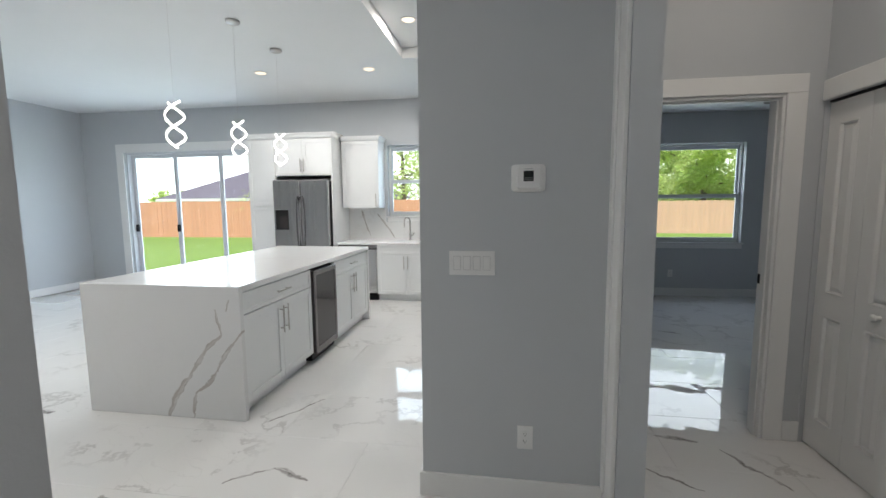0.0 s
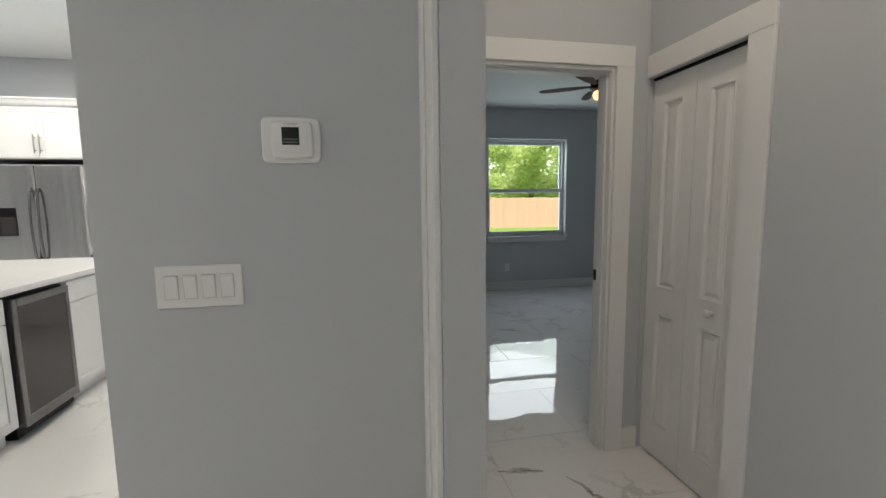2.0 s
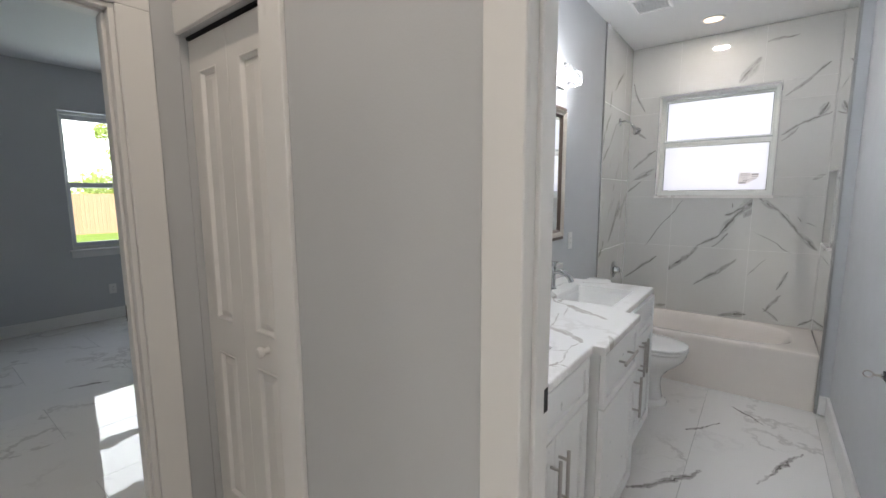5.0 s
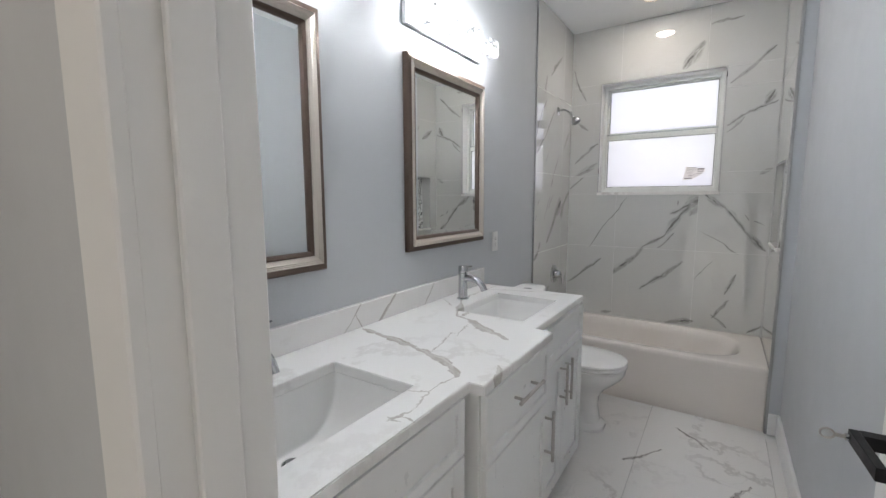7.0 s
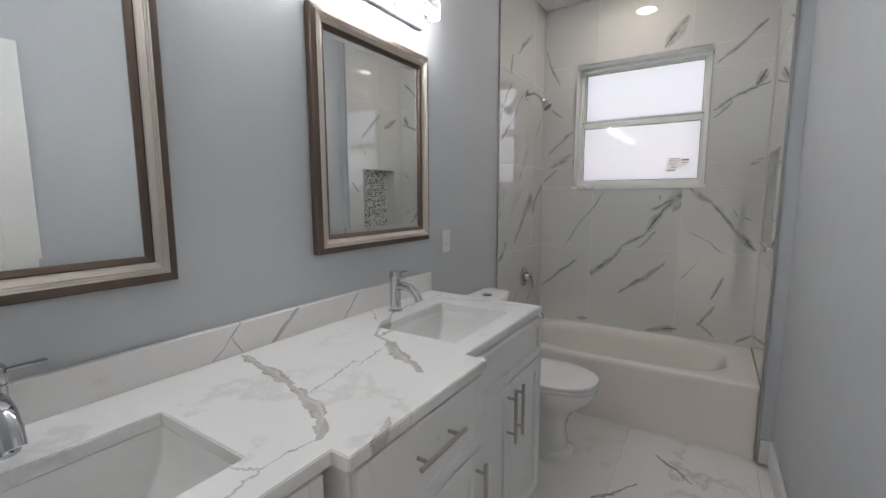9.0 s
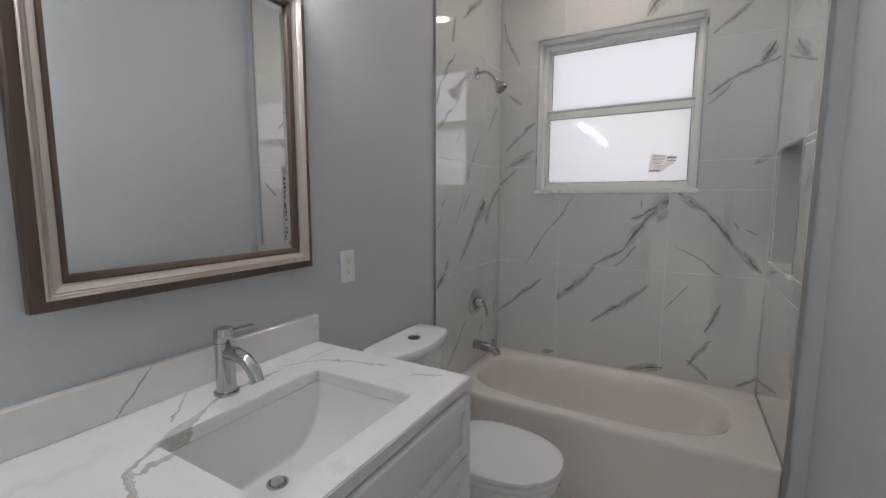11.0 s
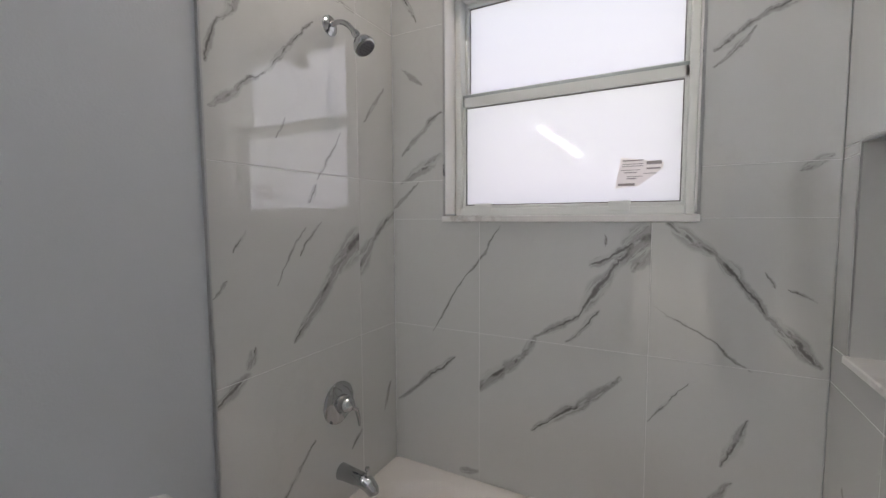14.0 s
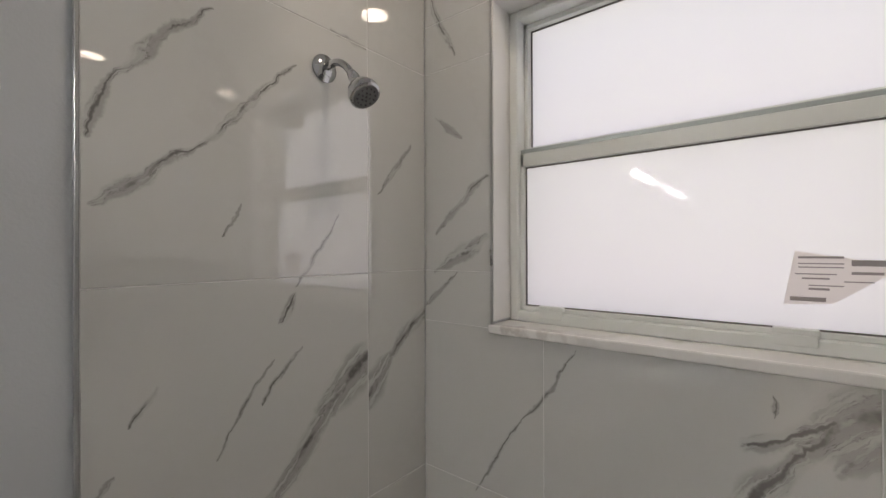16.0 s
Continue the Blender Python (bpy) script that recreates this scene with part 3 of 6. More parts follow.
def shaker(F, u0, u1, v0, v1, rail=0.055, thick=0.02):
    """A framed door or drawer front with a sunk panel."""
    bm = bmesh.new()
    g = 0.0015
    u0, u1, v0, v1 = u0 + g, u1 - g, v0 + g, v1 - g
    F.box(bm, u0, u0 + rail, v0, v1, 0, thick, 0.0015)
    F.box(bm, u1 - rail, u1, v0, v1, 0, thick, 0.0015)
    F.box(bm, u0 + rail, u1 - rail, v0, v0 + rail, 0, thick, 0.0015)
    F.box(bm, u0 + rail, u1 - rail, v1 - rail, v1, 0, thick, 0.0015)
    F.box(bm, u0 + rail - 0.002, u1 - rail + 0.002, v0 + rail - 0.002, v1 - rail + 0.002, 0.002, thick - 0.009)
    return bm


def bar_handle(F, u, v, length, upright=True, r=0.006, off=0.02, stand=0.032):
    bm = bmesh.new()
    h = length / 2
    du, dv = (0, h) if upright else (h, 0)
    tube(bm, [F.p(u - du, v - dv, off + stand), F.p(u + du, v + dv, off + stand)], r, 12)
    for s in (-0.68, 0.68):
        tube(bm, [F.p(u + du * s, v + dv * s, off), F.p(u + du * s, v + dv * s, off + stand)], r * 0.8, 10)
    return bm


def cabinet(name, F, width, depth, z0, z1, fronts, label, kick=0.1, kick_in=0.06, group="", hollow=False):
    """A cabinet unit: body, toe kick and fronts (kind, u0, u1, v0, v1, handle) with handle (u, v, length, upright) or None."""
    c = thing(name, tuple(F.p(width / 2, 0, -depth / 2)[:2]) + (z0,), label, "cabinet", group)
    bm = bmesh.new()
    if hollow:
        # open above, for a sink
        for a, b, lo, hi, d0, d1 in ((0, 0.018, z0 + kick, z1, -depth, -0.001), (width - 0.018, width, z0 + kick, z1, -depth, -0.001), (0.018, width - 0.018, z0 + kick, z0 + kick + 0.018, -depth, -0.001),
                                     (0.018, width - 0.018, z0 + kick + 0.018, z1, -depth, -depth + 0.01), (0.018, width - 0.018, z0 + kick + 0.018, z1, -0.018, -0.001)):
            F.box(bm, a, b, lo, hi, d0, d1)
    else:
        F.box(bm, 0, width, z0 + kick, z1, -depth, -0.001)
    part("body", bm, CABINET, c)
    if kick:
        bm = bmesh.new()
        F.box(bm, 0.004, width - 0.004, z0, z0 + kick, -depth, -kick_in)
        part("toe_kick", bm, CABINET, c)
    for kind, u0, u1, v0, v1, handle in fronts:
        d = part(kind, shaker(F, u0, u1, v0, v1, 0.055 if v1 - v0 > 0.22 else 0.032), CABINET, c)
        if handle:
            part("handle", bar_handle(F, *handle), SATIN, d, "brushed nickel bar handle", True)
    return c


def board(name, bm, label="", mat=None, kind="structure"):
    return tagged(new(name, mesh_of(name, bm, mat or TRIM)), label, "trim", kind=kind)


# ---------------------------------------------------------------- the shell
H = 3.17          # living and kitchen ceiling
RAISED = 3.29     # raised part of it
BATH = 2.75
BED = 2.84
XE = 1.935        # hall face of the bathroom and closet wall
YV = 1.98         # vanity wall
YR = 0.487        # painted wall facing the vanity
XB = 5.485        # tile face behind the tub
YT = 0.553        # tile face at the niche end of the tub
XT = 4.672        # front edge of the tile at the shower wall
XR = 4.775        # front edge of the tile at the niche wall
NB = YR - 0.030   # back of the niche
YK = 6.75         # kitchen outer wall
YB = 7.03         # bedroom outer wall
YD = 2.735        # wall with the bedroom door
CLO = (2.143, 2.728, 0.0, 2.05)
BDO = (0.485, 1.290, 0.0, 2.05)
BED_DOOR = (0.895, 1.735, 0.0, 2.10)
BATHWIN = (0.872, 1.73, 1.42, 2.31)
BEDWIN = (2.40, 3.715, 0.853, 2.378)
SLIDER = (-6.70, -3.90, 0.0, 2.445)
KITWIN = (-1.793, -0.70, 1.29, 2.44)
NICHE = (4.955, 5.365, 1.075, 1.60)


def wall(name, bm, label="grey-blue painted plaster wall"):
    return tagged(new(name, mesh_of(name, bm, PAINT)), label, "wall", kind="structure")


wall("wall_thermostat", slab("y", 1.94, 2.06, (-0.268, 0.605), (0, 3.4)), "grey painted wall with a thermostat and switches")
wall("wall_stub", slab("x", 0.625, 0.745, (1.775, YB + 0.2), (0, 3.4)))
wall("wall_bedroom_door", slab("y", YD, YD + 0.12, (0.745, 4.7), (0, 3.4), [BED_DOOR]), "grey painted wall round the bedroom doorway")
wall("wall_hall_east", slab("x", XE, XE + 0.12, (-2.6, YD), (0, 3.4), [CLO, BDO]), "grey painted wall with closet and bathroom doorways")
wall("wall_vanity", slab("y", YV, YV + 0.12, (XE + 0.12, 5.7), (0, 2.85)), "pale blue-grey bathroom wall behind the vanity")
wall("wall_bath_south", slab("y", YR - 0.12, YR, (XE + 0.12, 5.7), (0, 2.85), [NICHE]), "pale blue-grey bathroom wall opposite the vanity")
wall("wall_bath_window", slab("x", XB + 0.011, 5.70, (YR, YV), (0, 2.85), [BATHWIN]), "outer bathroom wall behind the marble tile")
fur = bmesh.new()
cells(fur, [XR, NICHE[0], NICHE[1], XB + 0.011], [YR, YT - 0.011], [0, NICHE[2], NICHE[3], BATH],
      lambda x, y, z: not (NICHE[0] < x < NICHE[1] and NICHE[2] < z < NICHE[3]))
wall("wall_tub_end", fur, "furred-out wall at the end of the tub with a recessed niche")
wall("wall_closet_back", slab("x", 2.62, 2.72, (2.10, YD), (0, 2.85)))
wall("wall_kitchen", slab("y", YK, YK + 0.2, (-7.75, 0.625), (0, 3.4), [SLIDER, KITWIN]), "grey painted kitchen wall with a sliding door and a window")
wall("wall_living_west", slab("x", -7.75, -7.55, (-2.6, YK), (0, 3.4)))
wall("wall_living_south", slab("y", -2.75, -2.6, (-7.75, XE + 0.12), (0, 3.4)))
wall("wall_corridor", slab("x", -0.582, -0.462, (-2.6, 0.406), (0, 3.4)), "grey painted end of a corridor wall")
wall("wall_bedroom_window", slab("y", YB, YB + 0.2, (0.745, 4.7), (0, 3.0), [BEDWIN]), "dark grey-blue bedroom wall with a window")
wall("wall_bedroom_east", slab("x", 4.7, 4.85, (2.10, YB + 0.2), (0, 3.0)))


def ceiling(name, bm, label="flat white painted ceiling"):
    return tagged(new(name, mesh_of(name, bm, CEIL)), label, "ceiling", kind="structure")


ceil = bmesh.new()
cells(ceil, [-7.75, -1.07, XE + 0.12], [-2.75, 4.93, YK + 0.2], [H, RAISED, 3.42], lambda x, y, z: z > RAISED or x < -1.07 or y > 4.93)
ceiling("ceiling_living", ceil, "white ceiling with a raised part beside the kitchen")
ceiling("ceiling_bath", block(XE + 0.12, 5.7, YR - 0.12, YV + 0.12, BATH, BATH + 0.1))
ceiling("ceiling_bedroom", block(0.745, 4.7, YD + 0.12, YB, BED, BED + 0.1))
ceiling("ceiling_closet", block(XE + 0.12, 2.62, 2.10, YD, 2.6, 2.7))

# baseboards


def base(name, axis, face, out, u0, u1, h=0.128):
    bm = bmesh.new()
    a, b = (face, face + out * 0.015)
    if axis == "y":
        block(u0, u1, a, b, 0.001, h, 0.003, bm)
    else:
        block(a, b, u0, u1, 0.001, h, 0.003, bm)
    return board(name, bm, "tall white painted baseboard")


base("baseboard_thermostat", "y", 1.94, -1, -0.283, 0.604)
base("baseboard_thermostat_end", "x", -0.268, -1, 1.94, 2.06)
base("baseboard_stub", "x", 0.745, 1, 1.775, YD)
base("baseboard_alcove", "y", YD, -1, 1.841, XE)
base("baseboard_hall", "x", XE, -1, 1.367, 2.032)
base("baseboard_hall_south", "x", XE, -1, -2.6, 0.36)
base("baseboard_bath", "y", YR, 1, 2.9, XR)
base("baseboard_bath_return", "x", XR, -1, YR + 0.0152, YT - 0.012)
base("baseboard_bedroom", "y", YB, -1, 0.745, 4.7)
base("baseboard_bedroom_east", "x", 4.7, -1, 2.9, YB)
base("baseboard_kitchen", "y", YK, -1, -7.55, -7.06)
base("baseboard_living", "x", -7.55, 1, -2.6, YK)
base("baseboard_corridor", "x", -0.462, 1, -2.6, 0.406)


def casing(name, F, u0, u1, top, width=0.105, left=True, right=True, thick=0.018):
    """Flat boards round an opening, on one face of a wall."""
    bm = bmesh.new()
    if left:
        F.box(bm, u0 - width, u0, 0.001, top, 0, thick, 0.003)
    if right:
        F.box(bm, u1, u1 + width, 0.001, top, 0, thick, 0.003)
    F.box(bm, u0 - (width if left else 0), u1 + (width if right else 0), top, top + width, 0, thick, 0.003)
    return board(name, bm, "flat white door casing")


EAST = Face((XE, 0, 0), (0, 1, 0), (-1, 0, 0))
EASTIN = Face((XE + 0.12, 0, 0), (0, 1, 0), (1, 0, 0))
DOORWALL = Face((0, YD, 0), (1, 0, 0), (0, -1, 0))
casing("trim_closet", EAST, CLO[0], CLO[1], CLO[3], 0.11, right=False)
casing("trim_bath_door", EAST, BDO[0] + 0.018, BDO[1] - 0.018, BDO[3], 0.094)
casing("trim_bath_door_inside", EASTIN, BDO[0] + 0.018, BDO[1], BDO[3], 0.1, right=False, left=False)
casing("trim_bedroom_door", DOORWALL, BED_DOOR[0], BED_DOOR[1], BED_DOOR[3], 0.105)


def jamb(name, axis, across, u0, u1, top, t=0.018, stop=None, both=True):
    """Lining boards of a doorway with a stop strip."""
    a, b = across
    bm = bmesh.new()

    def put(ua, ub, za, zb, lo, hi):
        block(ua, ub, lo, hi, za, zb, 0.002, bm) if axis == "y" else block(lo, hi, ua, ub, za, zb, 0.002, bm)
    put(u0, u0 + t, 0.001, top - t, a, b)
    put(u1 - t, u1, 0.001, top - t, a, b)
    put(u0, u1, top - t, top, a, b)
    s0, s1 = stop
    if both:
        put(u0 + t, u0 + t + 0.011, 0.001, top - t - 0.011, s0, s1)
    put(u1 - t - 0.011, u1 - t, 0.001, top - t - 0.011, s0, s1)
    put(u0 + t, u1 - t, top - t - 0.011, top - t, s0, s1)
    return board(name, bm, "white door lining with a stop strip")


jamb("trim_bath_lining", "x", (XE - 0.004, XE + 0.122), BDO[0], BDO[1], BDO[3], stop=(XE + 0.03, XE + 0.075))
jamb("trim_bedroom_lining", "y", (YD - 0.004, YD + 0.124), BED_DOOR[0], BED_DOOR[1], BED_DOOR[3], stop=(YD + 0.03, YD + 0.075), both=False)
bm = bmesh.new()
block(0.605, 0.6245, 1.787, 1.94, 0.001, 3.25, 0.003, bm)
block(0.595, 0.6049, 1.885, 1.9399, 0.129, 3.25, 0.002, bm)
board("trim_corner_board", bm, "narrow white upright corner board")

# metal edge strips of the tile
bm = bmesh.new()
block(XT - 0.006, XT, YV - 0.0135, YV, 0.0, BATH, 0.001, bm)
board("trim_tile_edge_left", bm, "aluminium edge strip of the tiled wall", ALUTRIM)
bm = bmesh.new()
block(XR - 0.008, XR + 0.001, YT - 0.0115, YT + 0.004, 0.0, BATH, 0.001, bm)
board("trim_tile_edge_right", bm, "aluminium edge strip of the tiled wall", ALUTRIM)

# ground outside
gm = bmesh.new()
cells(gm, [-400, -7.75, 5.7, 400], [-400, -2.75, 7.35, 600], [-0.5, -0.2], lambda *a: True)
tagged(new("ground", mesh_of("ground", gm, LAWN)), "mown green lawn behind the house", "lawn", kind="structure")
gm = block(-7.75, 5.7, -2.75, 7.35, -0.19, -0.012)
tagged(new("floor_slab", mesh_of("floor_slab", gm, GROUT)), "pale grout bed under the floor tiles", "floor", kind="structure")

# ---------------------------------------------------------------- bathroom
# window over the tub
win = thing("window_bath", (XB, 1.30, 1.42), "white two-sash bathroom window with obscured glass", "window", kind="structure")
y0, y1, z0, z1 = BATHWIN
bm = bmesh.new()
for a in ((y0, y0 + 0.007), (y1 - 0.007, y1)):
    block(XB + 0.001, 5.70, a[0], a[1], z0 + 0.02, z1 - 0.007, 0.0, bm)
block(XB + 0.001, 5.70, y0, y1, z1 - 0.007, z1, 0.0, bm)
part("reveal", bm, REVEAL, win, "white stone reveal")
bm = block(XB - 0.012, 5.60, y0 - 0.006, y1 + 0.006, z0 - 0.012, z0 + 0.012, 0.004, segs=2)
part("sill", bm, SILLSTONE, win, "white marble sill with grey flecks")
bm = bmesh.new()
block(XB - 0.003, XB + 0.010, y0 - 0.004, y0 + 0.004, z0 + 0.012, z1 + 0.004, 0.001, bm)
block(XB - 0.003, XB + 0.010, y1 - 0.004, y1 + 0.004, z0 + 0.012, z1 + 0.004, 0.001, bm)
block(XB - 0.003, XB + 0.010, y0 + 0.004, y1 - 0.004, z1 - 0.004, z1 + 0.004, 0.001, bm)
part("edge_strip", bm, ALUTRIM, win, "aluminium edge strip")
FW = Face((5.60, 0, 0), (0, 1, 0), (-1, 0, 0))
bm = bmesh.new()
ya, yb, za, zb = y0 + 0.007, y1 - 0.007, z0 + 0.012, z1 - 0.007
for u0, u1, v0, v1, d in ((ya, ya + 0.026, za, zb, 0.03), (yb - 0.026, yb, za, zb, 0.03), (ya + 0.026, yb - 0.026, za, za + 0.03, 0.03), (ya + 0.026, yb - 0.026, zb - 0.024, zb, 0.03)):
    FW.box(bm, u0, u1, v0, v1, -0.08, d, 0.003)
part("frame", bm, WINFRAME, win, "white vinyl frame")
zm = 1.885
bm = bmesh.new()
la, lb = ya + 0.026, yb - 0.026
for u0, u1, v0, v1 in ((la, la + 0.012, za + 0.03, zm + 0.018), (lb - 0.012, lb, za + 0.03, zm + 0.018), (la, lb, za + 0.03, za + 0.042), (la, lb, zm - 0.02, zm + 0.018)):
    FW.box(bm, u0, u1, v0, v1, -0.012, 0.016, 0.002)
lower = part("lower_sash", bm, WINFRAME, win, "white lower sash")
bm = bmesh.new()
FW.box(bm, la + 0.01, lb - 0.01, za + 0.04, zm - 0.018, -0.002, 0.002)
pane = part("pane", bm, FROST, lower, "obscured white glass pane")
bm = bmesh.new()
for u0, u1, v0, v1 in ((la, la + 0.012, zm + 0.02, zb - 0.024), (lb - 0.012, lb, zm + 0.02, zb - 0.024), (la, lb, zb - 0.038, zb - 0.024), (la, lb, zm + 0.012, zm + 0.04)):
    FW.box(bm, u0, u1, v0, v1, -0.05, -0.0125, 0.002)
upper = part("upper_sash", bm, WINFRAME, win, "white upper sash")
bm = bmesh.new()
FW.box(bm, la + 0.01, lb - 0.01, zm + 0.03, zb - 0.03, -0.038, -0.034)
part("pane", bm, FROST, upper, "obscured white glass pane")
# dark strips: gasket line and the shadow along the pane edges in one
for sash, dep, lo, hi in ((lower, 0.0022, za + 0.042, zm - 0.02), (upper, -0.0335, zm + 0.04, zb - 0.038)):
    bm = bmesh.new()
    a, b, g = la + 0.012, lb - 0.012, 0.0035
    for u0, u1, v0, v1 in ((a, a + g, lo, hi), (b - g, b, lo, hi), (a + g, b - g, lo, lo + g), (a + g, b - g, hi - g, hi)):
        FW.box(bm, u0, u1, v0, v1, dep, dep + 0.003)
    part("gasket", bm, GASKETSHADE, sash, "dark grey gasket line that also carries the shade at the pane edge")
bm = bmesh.new()
FW.box(bm, la, lb, zm + 0.018, zm + 0.03, -0.02, 0.012, 0.002)
part("meeting_rail", bm, ALURAIL, win, "grey aluminium meeting rail")
for u in (1.60, 1.10):
    bm = bmesh.new()
    FW.box(bm, u - 0.035, u + 0.035, za + 0.036, za + 0.048, 0.016, 0.034, 0.002)
    FW.box(bm, u - 0.033, u + 0.033, za + 0.014, za + 0.036, 0.028, 0.033, 0.001)
    part("sash_lift", bm, WINFRAME, win, "white finger lift")
# paper label on the lower pane, its corner torn off
lab = thing("paper_label", (5.597, 1.04, 1.53), "torn printed paper label stuck on a window pane", "label")
bm = bmesh.new()
outline = [(1.118, 1.522), (1.100, 1.628), (0.968, 1.604), (0.972, 1.585), (1.045, 1.528)]
front = [bm.verts.new((5.5966, y, z)) for y, z in outline]
back = [bm.verts.new((5.5974, y, z)) for y, z in outline]
bm.faces.new(front)
bm.faces.new(list(reversed(back)))
for i in range(5):
    bm.faces.new((front[i], front[(i + 1) % 5], back[(i + 1) % 5], back[i]))
part("sheet", bm, PAPER, lab)
slope = lambda y: -0.18 * (1.10 - y)
for ya_, yb_, z, h in ((1.095, 1.03, 1.618, 0.004), (1.02, 0.975, 1.612, 0.011), (1.02, 0.978, 1.596, 0.005), (1.095, 1.03, 1.607, 0.002), (1.095, 1.03, 1.600, 0.002),
                       (1.10, 1.04, 1.586, 0.002), (1.09, 1.05, 1.577, 0.003), (1.03, 0.99, 1.580, 0.002), (1.08, 1.03, 1.566, 0.002), (1.08, 1.05, 1.557, 0.004), (1.108, 1.055, 1.533, 0.008)):
    bm = block(5.5961, 5.5964, yb_, ya_, z - 0.12 * (1.1 - (ya_ + yb_) / 2), z + h - 0.12 * (1.1 - (ya_ + yb_) / 2))
    part("printed_line", bm, INK, lab, "dark printed line")

# niche
nic = thing("shower_niche", (5.16, NB + 0.01, NICHE[2]), "recessed shower niche lined with pebble mosaic and a white sill", "niche", kind="structure")
x0, x1, z0, z1 = NICHE
bm = bmesh.new()
block(x0, x0 + 0.006, NB + 0.001, YT, z0, z1, 0.0, bm)
block(x1 - 0.006, x1, NB + 0.001, YT, z0, z1, 0.0, bm)
block(x0 + 0.006, x1 - 0.006, NB + 0.001, YT, z1 - 0.006, z1, 0.0, bm)
part("lining", bm, RIGHTTILE, nic, "marble-look tile lining")
bm = block(x0 - 0.004, x1 + 0.004, NB + 0.001, YT + 0.012, z0 - 0.012, z0 + 0.008, 0.003)
part("sill", bm, SILLSTONE, nic, "white marble sill")
bm = bmesh.new()
for a, b, c, d in ((x0 - 0.004, x0 + 0.004, z0 + 0.008, z1 + 0.004), (x1 - 0.004, x1 + 0.004, z0 + 0.008, z1 + 0.004), (x0 + 0.004, x1 - 0.004, z1 - 0.004, z1 + 0.004)):
    block(a, b, YT - 0.01, YT + 0.003, c, d, 0.001, bm)
part("edge_strip", bm, ALUTRIM, nic, "aluminium edge strip")
part("mosaic_bed", block(x0 + 0.006, x1 - 0.006, NB - 0.03, NB + 0.004, z0 + 0.008, z1 - 0.006), GROUT, nic)
rp = random.Random(11)
bm = bmesh.new()
pz = z0 + 0.02
while pz < z1 - 0.012:
    px = x0 + 0.02 + rp.uniform(0, 0.01)
    while px < x1 - 0.016:
        r = rp.uniform(0.006, 0.0115)
        if px + r < x1 - 0.008:
            cx, cz, a, tw = px, pz + rp.uniform(-0.004, 0.004), r * rp.uniform(0.75, 1.25), rp.uniform(0, 3.1)
            rings = []
            for f, h in ((1.0, 0.0), (0.92, 0.003), (0.5, 0.0052)):
                rings.append([(cx + f * (a * math.cos(q) * math.cos(tw) - r * math.sin(q) * math.sin(tw)), NB + 0.0035 + h,
                               cz + f * (a * math.cos(q) * math.sin(tw) + r * math.sin(q) * math.cos(tw))) for q in [2 * math.pi * k / 8 for k in range(8)]])
            loft(bm, rings, False, True)
        px += 2 * r + rp.uniform(0.003, 0.007)
    pz += 0.0205
part("pebbles", bm, PEBBLE, nic, "grey, black and white pebbles", kind="stuff")

# bathtub
tub = thing("bathtub", (5.11, 1.27, 0), "glossy warm white alcove bathtub with a plain apron", "bathtub")
cx, cy, ax, ay = (4.768 + XB) / 2, (YT + YV - 0.011) / 2, (XB - 4.768) / 2 - 0.001, (YV - 0.011 - YT) / 2 - 0.001
N = 96
bm = bmesh.new()
rings = [oval(cx + 0.006, cy, ax - 0.006, ay, 0.0, 60, N), oval(cx + 0.004, cy, ax - 0.004, ay, 0.10, 60, N), oval(cx + 0.004, cy, ax - 0.004, ay, 0.34, 60, N), oval(cx, cy, ax, ay, 0.36, 60, N),
         oval(cx, cy, ax, ay, 0.382, 60, N), oval(cx, cy, ax - 0.004, ay - 0.003, 0.389, 55, N), oval(cx, cy, ax - 0.012, ay - 0.008, 0.392, 50, N)]
bx, by = cx + 0.005, cy + 0.035
for a, b, z, n in ((0.300, 0.622, 0.392, 3.4), (0.290, 0.612, 0.389, 3.3), (0.281, 0.602, 0.378, 3.2), (0.272, 0.590, 0.33, 3.1), (0.262, 0.572, 0.24, 3.0), (0.245, 0.545, 0.14, 3.0), (0.22, 0.50, 0.085, 3.0), (0.17, 0.43, 0.066, 2.8), (0.05, 0.15, 0.062, 2.4)):
    rings.append(oval(bx, by + (0.392 - z) * 0.06, a, b, z, n, N, b2=b * (1.0 - 0.10 * (0.392 - z) / 0.33)))
loft(bm, rings, True, True)
part("basin", bm, ENAMEL, tub, smooth=True)
bm = bmesh.new()
lathe(bm, [(0, 0.034), (0.006, 0.034), (0.011, 0.028), (0.013, 0.0)], (5.125, YV - 0.082, 0.285), (0, -1, 0.12), 24)
part("overflow_plate", bm, CHROME, tub, "round chrome overflow plate", True)

# shower fittings
sh = thing("wall_shower", (5.122, YV - 0.011, 2.066), "chrome shower head on a curved arm on the tiled wall", "shower head")
yw = YV - 0.0115
bm = bmesh.new()
lathe(bm, [(0, 0.033), (0.004, 0.033), (0.010, 0.024), (0.014, 0.012)], (5.122, yw, 2.066), (0, -1, 0), 28)
part("flange", bm, CHROME, sh, smooth=True)
arm = [(5.122, yw - 0.01 - 0.098 * s, 2.066 + 0.012 * math.sin(s * 2.2) - 0.055 * s ** 2.2) for s in [i / 12 for i in range(13)]]
bm = tube(bmesh.new(), arm, 0.0085, 14)
part("arm", bm, CHROME, sh, smooth=True)
end = Vector(arm[-1])
d = Vector((0, -0.55, -0.72)).normalized()
